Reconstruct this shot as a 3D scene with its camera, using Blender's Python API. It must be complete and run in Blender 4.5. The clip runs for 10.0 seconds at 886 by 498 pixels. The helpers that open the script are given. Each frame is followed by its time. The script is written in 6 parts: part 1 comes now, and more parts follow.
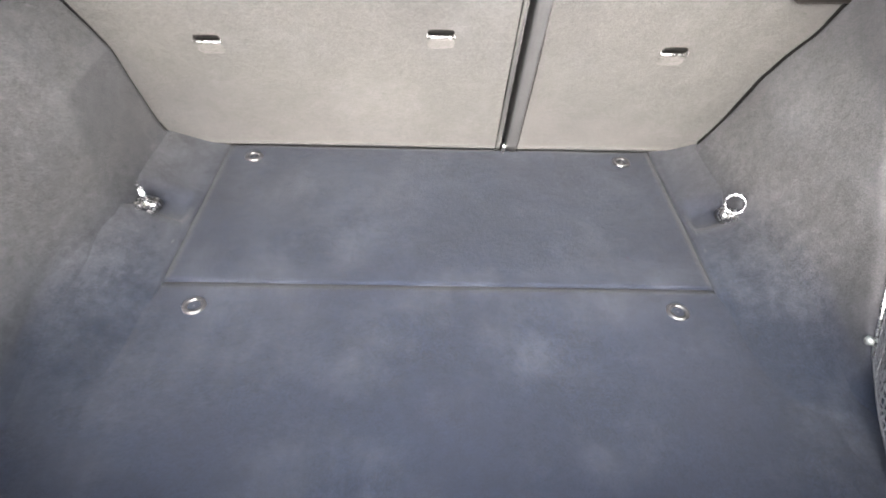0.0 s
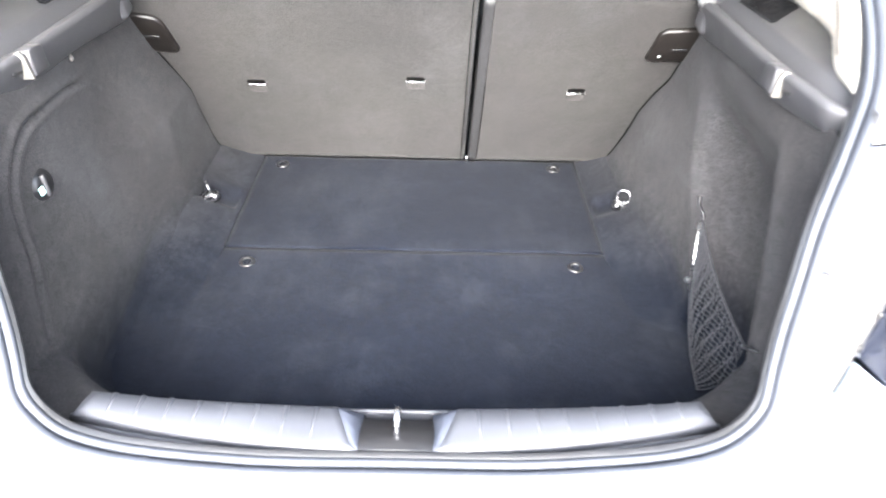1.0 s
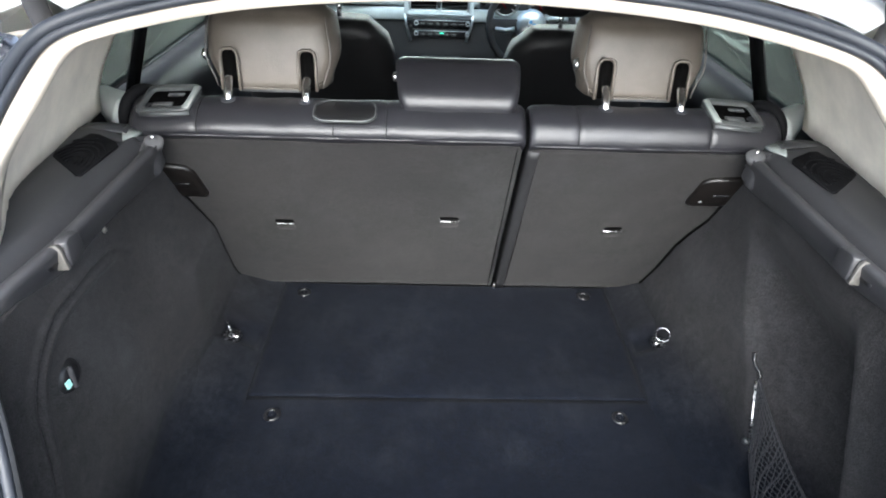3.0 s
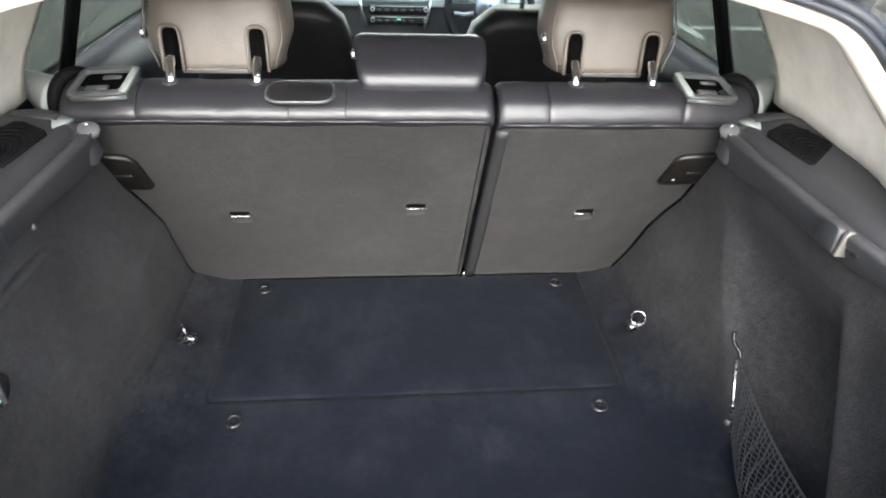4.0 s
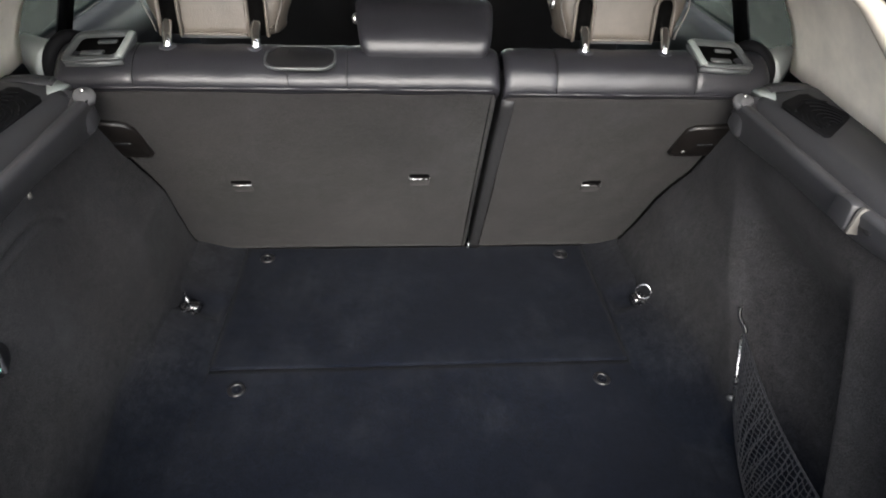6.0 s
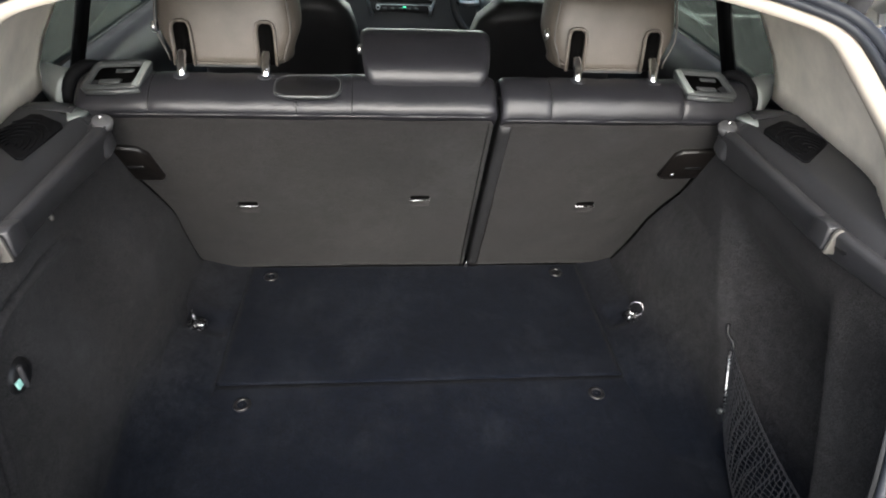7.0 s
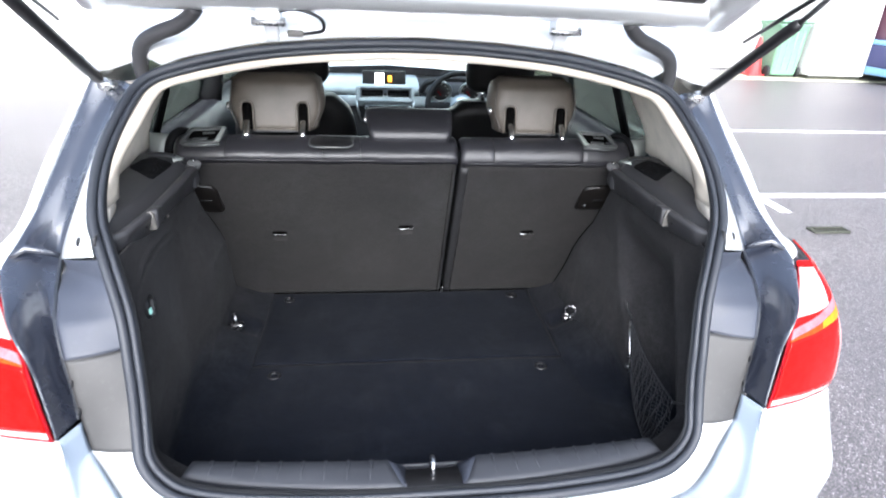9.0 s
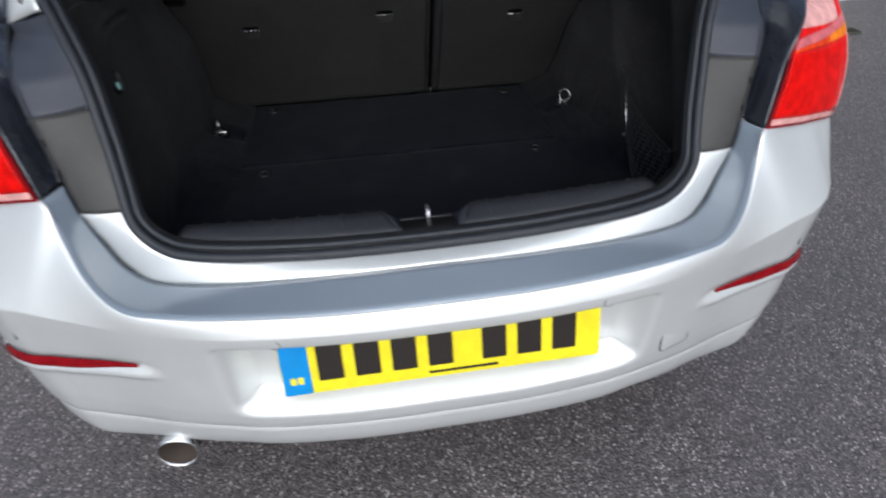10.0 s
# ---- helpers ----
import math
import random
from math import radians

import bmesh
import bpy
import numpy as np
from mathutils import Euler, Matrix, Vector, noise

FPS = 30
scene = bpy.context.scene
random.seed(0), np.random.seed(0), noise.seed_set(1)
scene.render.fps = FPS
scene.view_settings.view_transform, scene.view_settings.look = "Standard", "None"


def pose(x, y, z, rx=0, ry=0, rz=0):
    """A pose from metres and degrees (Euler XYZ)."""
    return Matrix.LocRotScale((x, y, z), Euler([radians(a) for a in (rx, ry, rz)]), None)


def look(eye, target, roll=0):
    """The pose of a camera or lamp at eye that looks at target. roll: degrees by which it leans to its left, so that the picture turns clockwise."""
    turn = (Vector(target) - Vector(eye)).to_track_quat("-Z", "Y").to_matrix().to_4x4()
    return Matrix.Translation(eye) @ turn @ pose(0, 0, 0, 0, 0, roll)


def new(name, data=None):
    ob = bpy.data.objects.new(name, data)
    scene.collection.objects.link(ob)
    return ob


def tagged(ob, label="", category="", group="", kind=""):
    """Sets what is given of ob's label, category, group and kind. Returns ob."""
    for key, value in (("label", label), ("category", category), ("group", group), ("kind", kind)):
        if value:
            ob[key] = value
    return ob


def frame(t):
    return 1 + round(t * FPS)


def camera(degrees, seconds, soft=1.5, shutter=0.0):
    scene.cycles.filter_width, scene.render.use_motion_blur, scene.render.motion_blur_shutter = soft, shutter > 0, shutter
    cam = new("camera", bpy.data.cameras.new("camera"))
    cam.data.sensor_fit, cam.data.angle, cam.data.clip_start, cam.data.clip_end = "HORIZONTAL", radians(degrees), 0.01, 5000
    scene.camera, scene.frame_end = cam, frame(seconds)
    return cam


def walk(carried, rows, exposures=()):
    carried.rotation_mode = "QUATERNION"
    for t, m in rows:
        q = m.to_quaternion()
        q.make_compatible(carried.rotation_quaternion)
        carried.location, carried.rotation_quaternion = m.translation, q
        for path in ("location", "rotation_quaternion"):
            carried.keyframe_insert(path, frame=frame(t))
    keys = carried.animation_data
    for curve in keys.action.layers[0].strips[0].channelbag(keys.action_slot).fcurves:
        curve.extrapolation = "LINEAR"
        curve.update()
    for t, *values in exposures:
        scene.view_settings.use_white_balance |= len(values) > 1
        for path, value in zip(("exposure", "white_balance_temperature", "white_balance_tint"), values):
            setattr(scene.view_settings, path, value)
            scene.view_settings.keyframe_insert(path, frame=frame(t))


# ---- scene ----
cam = camera(74.1, 10.0, soft=1.9, shutter=0.35)
PATH = [
    (0, (-0.011, -0.083, 1.133), (0.022, 1.418, -0.189), 1.8),
    (0.5, (-0.05, -0.213, 1.212), (0.001, 1.302, -0.093), 2.5),
    (1, (0.043, -0.426, 1.32), (0.069, 1.116, 0.047), 1.8),
    (1.5, (0.089, -0.492, 1.383), (0.101, 1.074, 0.139), 1.6),
    (2, (0.021, -0.417, 1.394), (0.046, 1.192, 0.205), 2.1),
    (2.5, (-0.043, -0.313, 1.417), (-0.017, 1.328, 0.275), 2.3),
    (3, (-0.049, -0.283, 1.423), (0.006, 1.378, 0.312), 2.2),
    (3.2, (-0.047, -0.287, 1.416), (0.031, 1.376, 0.308), 2.2),
    (4.3, (-0.066, -0.206, 1.369), (0.124, 1.415, 0.213), 2.7),
    (4.5, (-0.08, -0.187, 1.361), (0.105, 1.408, 0.168), 2.8),
    (5, (-0.085, -0.206, 1.378), (0.095, 1.371, 0.161), 3.1),
    (5.5, (-0.06, -0.221, 1.383), (0.105, 1.353, 0.161), 2.9),
    (5.7, (-0.051, -0.223, 1.38), (0.097, 1.352, 0.157), 2.6),
    (6.8, (-0.042, -0.252, 1.402), (0.122, 1.361, 0.231), 2.9),
    (7, (-0.056, -0.259, 1.407), (0.11, 1.358, 0.241), 2.9),
    (7.5, (-0.075, -0.332, 1.4), (0.119, 1.298, 0.256), 3.8),
    (8, (-0.06, -0.512, 1.42), (0.132, 1.133, 0.299), 3.8),
    (8.5, (-0.062, -0.65, 1.436), (0.158, 1.148, 0.589), 3.9),
    (8.7, (-0.063, -0.687, 1.415), (0.154, 1.134, 0.619), 2.9),
    (9, (-0.096, -0.732, 1.417), (0.144, 1.075, 0.595), 2.5),
    (9.3, (-0.14, -0.751, 1.349), (0.091, 1.007, 0.425), 1.7),
    (9.5, (-0.179, -0.785, 1.317), (0.043, 0.902, 0.267), 0.2),
    (9.8, (-0.157, -0.808, 1.264), (0.051, 0.796, 0.088), -1.5),
    (10, (-0.084, -0.805, 1.222), (0.128, 0.781, 0.022), -2.0),
]
EXPOSURES = [(0.0, 4.8, 6450, 10), (0.5, 5.05, 6450, 10), (1.0, 4.3, 6150, 10), (1.5, 3.1, 5800, 8), (2.0, 1.65, 5350, 5), (2.5, 2.45, 5450, 5), (3.2, 2.25, 5950, 8), (4.5, 2.8, 6150, 9), (5.5, 2.1, 6200, 10), (7.0, 1.75, 6250, 9), (7.5, 3.1, 6000, 8), (8.0, 3.25, 5800, 8), (8.5, 2.35, 5750, 10), (9.0, 1.8, 5700, 10), (9.5, 0.8, 5750, 8), (10.0, -0.18, 5800, 8)]
walk(cam, [(t, look(eye, target, roll)) for t, eye, target, roll in PATH], EXPOSURES)

# ---- light: bright overcast sky with a broad, weak sun ----
SUN_ELEVATION, SUN_TURN = 37.0, 182.5
world = bpy.data.worlds.new("overcast_sky")
scene.world = world
world.use_nodes = True
wn = world.node_tree.nodes
sky = wn.new("ShaderNodeTexSky")
sky.sky_type = "NISHITA"
sky.sun_disc = False
sky.sun_elevation = radians(SUN_ELEVATION)
sky.sun_rotation = radians(SUN_TURN)
sky.air_density, sky.dust_density, sky.ozone_density = 1.0, 6.0, 1.0
wn["Background"].inputs["Strength"].default_value = 0.15
cloud = wn.new("ShaderNodeHueSaturation")
cloud.inputs["Saturation"].default_value = 0.6
world.node_tree.links.new(sky.outputs[0], cloud.inputs["Color"])
world.node_tree.links.new(cloud.outputs[0], wn["Background"].inputs["Color"])
sun_data = bpy.data.lights.new("sun", "SUN")
sun_data.energy, sun_data.angle, sun_data.color = 1.5, radians(92), (1.0, 0.985, 0.96)
sun = new("sun", sun_data)
el, az = radians(SUN_ELEVATION), radians(SUN_TURN)
sun_way = Vector((math.cos(el) * math.sin(az), math.cos(el) * math.cos(az), math.sin(el)))
sun.matrix_world = look(sun_way * 30, (0, 0, 0))


# ---- materials ----
def nodes_of(name):
    m = bpy.data.materials.new(name)
    m.use_nodes = True
    t = m.node_tree
    return m, t, t.nodes["Principled BSDF"]


def noise_node(t, scale, detail=3.0, rough=0.55, kind="ShaderNodeTexNoise"):
    n = t.nodes.new(kind)
    n.inputs["Scale"].default_value = scale
    if kind == "ShaderNodeTexNoise":
        n.inputs["Detail"].default_value = detail
        n.inputs["Roughness"].default_value = rough
    t.links.new(coords(t), n.inputs["Vector"])
    return n


def coords(t):
    c = t.nodes.get("Texture Coordinate") or t.nodes.new("ShaderNodeTexCoord")
    return c.outputs["Object"]


def ramp(t, source, stops):
    r = t.nodes.new("ShaderNodeValToRGB")
    while len(r.color_ramp.elements) < len(stops):
        r.color_ramp.elements.new(0.5)
    for e, (p, c) in zip(r.color_ramp.elements, stops):
        e.position, e.color = p, (*c, 1)
    t.links.new(source, r.inputs[0])
    return r.outputs[0]


def mix(t, kind, a, b, fac=0.5):
    m = t.nodes.new("ShaderNodeMix")
    m.data_type, m.blend_type = "RGBA", kind
    for value, slot in ((fac, 0), (a, 6), (b, 7)):
        if hasattr(value, "is_linked"):
            t.links.new(value, m.inputs[slot])
        else:
            m.inputs[slot].default_value = value if slot == 0 else (*value, 1)
    return m.outputs[2]


def bump(t, bsdf, source, strength, distance):
    b = t.nodes.new("ShaderNodeBump")
    b.inputs["Strength"].default_value, b.inputs["Distance"].default_value = strength, distance
    t.links.new(source, b.inputs["Height"])
    if bsdf.inputs["Normal"].is_linked:
        t.links.new(bsdf.inputs["Normal"].links[0].from_socket, b.inputs["Normal"])
    t.links.new(b.outputs[0], bsdf.inputs["Normal"])


def grey(c, k):
    return tuple(min(1.0, v * k) for v in c)


def carpet(name, base, pile=900, mottled=0.35, sheen=0.25, blotch=7.0, wear=0.0, tufts=0.24, other=None):
    """other: the pile colour higher up; base then paints the shade at the foot, fading with height."""
    m, t, b = nodes_of(name)
    fine = noise_node(t, pile, 2, 0.7)
    mid = noise_node(t, pile / 9, 5, 0.74)
    big = noise_node(t, blotch, 4, 0.65)
    c1 = ramp(t, fine.outputs[0], [(0.32, grey(base, 1 - mottled)), (0.70, grey(base, 1 + 1.5 * mottled))])
    c2 = ramp(t, big.outputs[0], [(0.3, (0.62, 0.63, 0.66)), (0.72, (1.0, 1.0, 1.0))])
    c3 = ramp(t, mid.outputs[0], [(0.3, (1 - tufts,) * 3), (0.7, (1 + 0.3 * tufts,) * 3)])
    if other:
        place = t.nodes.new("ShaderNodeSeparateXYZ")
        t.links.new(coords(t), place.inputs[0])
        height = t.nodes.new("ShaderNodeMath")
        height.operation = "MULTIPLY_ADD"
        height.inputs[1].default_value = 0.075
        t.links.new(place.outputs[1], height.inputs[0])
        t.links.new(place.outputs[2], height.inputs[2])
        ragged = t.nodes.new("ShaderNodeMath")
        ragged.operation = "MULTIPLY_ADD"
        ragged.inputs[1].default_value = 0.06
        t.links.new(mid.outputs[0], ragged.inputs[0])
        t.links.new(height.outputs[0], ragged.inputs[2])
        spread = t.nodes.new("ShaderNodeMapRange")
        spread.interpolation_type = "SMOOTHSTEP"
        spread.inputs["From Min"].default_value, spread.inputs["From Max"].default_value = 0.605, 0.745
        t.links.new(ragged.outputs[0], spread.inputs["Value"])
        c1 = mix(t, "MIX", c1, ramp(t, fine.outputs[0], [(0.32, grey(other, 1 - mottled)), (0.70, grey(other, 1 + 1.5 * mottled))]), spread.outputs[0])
    c = mix(t, "MULTIPLY", mix(t, "MULTIPLY", c1, c2, 0.8), c3, 0.9)
    if wear:
        # dusty rubbed patches and faint brushed streaks
        rub = noise_node(t, 4.5, 7, 0.72)
        stretch = t.nodes.new("ShaderNodeMapping")
        stretch.inputs["Scale"].default_value = (30, 4, 7)
        stretch.inputs["Rotation"].default_value = (0.2, 0.3, 0.5)
        t.links.new(coords(t), stretch.inputs["Vector"])
        brush = noise_node(t, 1.0, 4, 0.6)
        t.links.new(stretch.outputs[0], brush.inputs["Vector"])
        mask = mix(t, "MULTIPLY", ramp(t, rub.outputs[0], [(0.47, (0, 0, 0)), (0.70, (1, 1, 1))]), ramp(t, brush.outputs[0], [(0.38, (0.35, 0.35, 0.35)), (0.68, (1, 1, 1))]), 1.0)
        dusty = mix(t, "ADD", c, grey((0.018, 0.019, 0.021), wear), 1.0)
        value = t.nodes.new("ShaderNodeRGBToBW")
        t.links.new(mask, value.inputs[0])
        c = mix(t, "MIX", c, dusty, value.outputs[0])
    t.links.new(c, b.inputs["Base Color"])
    b.inputs["Roughness"].default_value = 0.95
    b.inputs["Specular IOR Level"].default_value = 0.12
    b.inputs["Sheen Weight"].default_value = sheen
    b.inputs["Sheen Roughness"].default_value = 0.5
    bump(t, b, mid.outputs[0], 0.5, 0.002)
    bump(t, b, fine.outputs[0], 0.6, 0.0012)
    return m


def plastic(name, base, rough=0.5, grain=420, relief=0.25, spec=0.5, coat=0.0):
    m, t, b = nodes_of(name)
    big = noise_node(t, 14, 4, 0.6)
    fine = noise_node(t, grain, 2)
    c = ramp(t, big.outputs[0], [(0.3, grey(base, 0.86)), (0.75, grey(base, 1.12))])
    speck = noise_node(t, 95, 6, 0.75)
    dust = ramp(t, speck.outputs[0], [(0.56, (0, 0, 0)), (0.80, (0.035, 0.034, 0.033))])
    t.links.new(mix(t, "ADD", c, dust, min(1.0, base[0] * 12)), b.inputs["Base Color"])
    t.links.new(ramp(t, big.outputs[0], [(0.25, (rough * 0.85,) * 3), (0.75, (min(1, rough * 1.2),) * 3)]), b.inputs["Roughness"])
    b.inputs["Specular IOR Level"].default_value = spec
    b.inputs["Coat Weight"].default_value = coat
    b.inputs["Coat Roughness"].default_value = 0.12
    bump(t, b, fine.outputs[0], relief, 0.0006)
    return m


def leather(name, base, rough=0.42):
    m, t, b = nodes_of(name)
    cells = noise_node(t, 520, kind="ShaderNodeTexVoronoi")
    big = noise_node(t, 18, 4, 0.6)
    t.links.new(ramp(t, big.outputs[0], [(0.3, grey(base, 0.82)), (0.72, grey(base, 1.15))]), b.inputs["Base Color"])
    b.inputs["Roughness"].default_value = rough
    b.inputs["Specular IOR Level"].default_value = 0.45
    bump(t, b, big.outputs[0], 0.25, 0.004)
    bump(t, b, cells.outputs["Distance"], 0.35, 0.0006)
    return m


def paint(name, base, metallic=0.6, rough=0.38):
    m, t, b = nodes_of(name)
    flake = noise_node(t, 3500, 1)
    big = noise_node(t, 5, 4, 0.6)
    c = mix(t, "MULTIPLY", ramp(t, flake.outputs[0], [(0.35, grey(base, 0.93)), (0.7, grey(base, 1.05))]), ramp(t, big.outputs[0], [(0.3, (0.95, 0.95, 0.95)), (0.7, (1, 1, 1))]), 1.0)
    t.links.new(c, b.inputs["Base Color"])
    b.inputs["Metallic"].default_value = metallic
    b.inputs["Roughness"].default_value = rough
    b.inputs["Coat Weight"].default_value = 0.8
    b.inputs["Coat Roughness"].default_value = 0.06
    return m


def metal(name, base, rough=0.15):
    m, t, b = nodes_of(name)
    n = noise_node(t, 240, 3)
    b.inputs["Base Color"].default_value = (*base, 1)
    b.inputs["Metallic"].default_value = 1.0
    t.links.new(ramp(t, n.outputs[0], [(0.3, (rough * 0.7,) * 3), (0.7, (rough * 1.5,) * 3)]), b.inputs["Roughness"])
    return m


def lens(name, base, rough=0.08):
    m, t, b = nodes_of(name)
    n = noise_node(t, 55, 2)
    ribs = t.nodes.new("ShaderNodeTexWave")
    ribs.inputs["Scale"].default_value = 45
    ribs.bands_direction = "Z"
    t.links.new(coords(t), ribs.inputs["Vector"])
    t.links.new(ramp(t, n.outputs[0], [(0.3, grey(base, 0.68)), (0.66, grey(base, 1.04))]), b.inputs["Base Color"])
    b.inputs["Roughness"].default_value = rough
    b.inputs["Specular IOR Level"].default_value = 0.06
    b.inputs["Coat Weight"].default_value = 0.07
    b.inputs["Coat Roughness"].default_value = 0.02
    bump(t, b, ribs.outputs[0], 0.12, 0.002)
    return m


def glass(name, tint, gloss=0.05):
    """Thin tinted pane: straight-through light with a clear surface gloss."""
    m, t, b = nodes_of(name)
    t.nodes.remove(b)
    clear = t.nodes.new("ShaderNodeBsdfTransparent")
    clear.inputs["Color"].default_value = (*tint, 1)
    shine = t.nodes.new("ShaderNodeBsdfGlossy")
    shine.inputs["Roughness"].default_value = 0.02
    both = t.nodes.new("ShaderNodeMixShader")
    both.inputs[0].default_value = gloss
    t.links.new(clear.outputs[0], both.inputs[1])
    t.links.new(shine.outputs[0], both.inputs[2])
    t.links.new(both.outputs[0], t.nodes["Material Output"].inputs["Surface"])
    return m


def plain(name, base, rough=0.6, glow=0.0):
    m, t, b = nodes_of(name)
    b.inputs["Specular IOR Level"].default_value = 0.5 if base[0] > 0.005 else 0.05
    n = noise_node(t, 35, 4)
    t.links.new(ramp(t, n.outputs[0], [(0.3, grey(base, 0.88)), (0.7, grey(base, 1.06))]), b.inputs["Base Color"])
    b.inputs["Roughness"].default_value = rough
    if glow:
        b.inputs["Emission Color"].default_value = (*base, 1)
        b.inputs["Emission Strength"].default_value = glow
    return m


def asphalt():
    m, t, b = nodes_of("asphalt")
    chips = noise_node(t, 205, kind="ShaderNodeTexVoronoi")
    small = noise_node(t, 520, kind="ShaderNodeTexVoronoi")
    big = noise_node(t, 0.7, 5, 0.6)
    mid = noise_node(t, 30, 4, 0.7)
    value = t.nodes.new("ShaderNodeRGBToBW")
    t.links.new(chips.outputs["Color"], value.inputs[0])
    c1 = ramp(t, value.outputs[0], [(0.12, (0.034, 0.030, 0.031)), (0.48, (0.120, 0.105, 0.106)), (0.76, (0.22, 0.194, 0.194)), (0.90, (0.62, 0.57, 0.56))])
    gap = ramp(t, chips.outputs["Distance"], [(0.25, (1.1, 1.1, 1.1)), (0.65, (0.45, 0.45, 0.46))])
    c2 = ramp(t, big.outputs[0], [(0.3, (0.75, 0.75, 0.78)), (0.7, (1.15, 1.13, 1.1))])
    c3 = ramp(t, mid.outputs[0], [(0.3, (0.7, 0.7, 0.7)), (0.7, (1.1, 1.1, 1.1))])
    c = mix(t, "MULTIPLY", mix(t, "MULTIPLY", mix(t, "MULTIPLY", c1, gap, 0.8), c2, 1.0), c3, 0.8)
    t.links.new(c, b.inputs["Base Color"])
    b.inputs["Roughness"].default_value = 0.42
    b.inputs["Specular IOR Level"].default_value = 1.0
    bump(t, b, small.outputs["Distance"], 0.5, 0.002)
    inv = ramp(t, chips.outputs["Distance"], [(0.0, (1, 1, 1)), (0.7, (0, 0, 0))])
    bump(t, b, inv, 0.7, 0.003)
    return m


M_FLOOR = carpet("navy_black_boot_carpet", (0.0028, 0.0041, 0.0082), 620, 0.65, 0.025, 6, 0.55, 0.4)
# The walls' loss of light towards the floor is painted into this pile.
M_SIDE = carpet("side_carpet_shaded_low", (0.0030, 0.0044, 0.0084), 620, 0.6, 0.03, 7, 0.85, 0.36, (0.0285, 0.0272, 0.0279))
M_CABIN = carpet("charcoal_cabin_carpet", (0.0310, 0.0309, 0.0335), 560, 0.55, 0.06, 7, 1.2, 0.32)
M_SEATBACK = carpet("grey_seat_back_felt", (0.0210, 0.0199, 0.0193), 520, 0.42, 0.06, 4, 0.45, 0.16)
M_LATCH = plastic("brown_black_latch_plastic", (0.0070, 0.0060, 0.0055), 0.33, 420, 0.25, 0.3)
M_FELTWEAR = carpet("rubbed_grey_felt", (0.027, 0.0255, 0.0245), 520, 0.42, 0.06, 9, 0.45, 0.16)
M_SMOKE = plastic("smoky_glossy_plastic", (0.085, 0.085, 0.088), 0.16, 200, 0.05)
M_PLASTIC = plastic("charcoal_plastic", (0.030, 0.031, 0.036), 0.45)
M_RAIL = plastic("graphite_ledge_plastic", (0.036, 0.036, 0.039), 0.40)
M_SILL = plastic("grey_sill_plastic", (0.028, 0.030, 0.036), 0.50, 600, 0.15, 0.45)
M_GRILLE = plastic("dark_grille_plastic", (0.0042, 0.0042, 0.0050), 0.7, 420, 0.25, 0.15)
M_BLACK = plastic("black_plastic", (0.010, 0.010, 0.011), 0.35)
M_COVER = plastic("satin_black_cover_plastic", (0.040, 0.045, 0.060), 0.46, 700, 0.12, 0.4)
M_LID = plastic("satin_grey_lid_plastic", (0.046, 0.045, 0.044), 0.5, 700, 0.12, 0.35)
M_CHANNEL = plastic("dark_water_channel_plastic", (0.020, 0.023, 0.034), 0.26, 500, 0.1, 0.8, 0.7)
M_CLIP = plastic("pale_grey_plastic", (0.105, 0.10, 0.092), 0.5)
M_BEZEL = plastic("grey_bezel_plastic", (0.055, 0.059, 0.060), 0.33)
M_RUBBER = plastic("rubber_weatherstrip", (0.022, 0.025, 0.032), 0.48, 300, 0.1, 0.38)
M_LEATHER = leather("dark_grey_leather", (0.0155, 0.0155, 0.0185), 0.34)
M_HEADREST = leather("taupe_leather", (0.092, 0.080, 0.067), 0.45)
M_HEADEDGE = leather("dark_taupe_leather", (0.06, 0.055, 0.05), 0.42)
M_SEATDARK = leather("black_seat_leather", (0.018, 0.018, 0.019), 0.45)
M_LINING = plastic("ivory_lining", (0.86, 0.80, 0.70), 0.85, 700, 0.3, 0.2)
M_HEADLINER = plastic("beige_headliner_fabric", (0.54, 0.49, 0.415), 0.9, 700, 0.3, 0.1)
M_PAINT = paint("silver_paint", (0.78, 0.80, 0.80), 0.5, 0.42)
# Silver paint darkened in its base colour for what the flat shelf reflects.
M_SHELFTINT = paint("silver_paint_with_dark_reflection", (0.245, 0.29, 0.35), 0.05, 0.26)
M_CHROME = metal("chrome", (0.86, 0.87, 0.88), 0.08)
M_STEEL = metal("bright_steel", (0.7, 0.7, 0.69), 0.25)
M_PALEGREY = plastic("pale_green_grey_plastic", (0.20, 0.22, 0.21), 0.4)
M_PALEGUIDE = plastic("pale_belt_guide_plastic", (0.42, 0.45, 0.43), 0.45)
M_RINGSTEEL = metal("dull_plated_steel", (0.42, 0.42, 0.43), 0.22)
M_DARKSTEEL = metal("dark_steel", (0.18, 0.18, 0.18), 0.35)
M_SOOT = plain("brown_soot", (0.035, 0.024, 0.018), 0.8)
M_RED = lens("red_lens", (0.70, 0.004, 0.002))
M_DEEPRED = lens("deep_red_lens", (0.22, 0.004, 0.008))
M_WRAPRED = lens("wrap_red_lens", (0.40, 0.012, 0.010))
M_AMBER = lens("amber_lens", (0.85, 0.22, 0.01))
M_ORANGE = lens("orange_red_lens", (0.80, 0.055, 0.006))
M_CLEAR = lens("pink_white_lens", (0.62, 0.15, 0.17))
M_PALELENS = lens("milky_lens", (0.72, 0.38, 0.36))
M_YELLOW = plain("yellow_plate", (0.85, 0.72, 0.008), 0.3)
M_BLUE = plain("plate_blue", (0.01, 0.24, 0.62), 0.3)
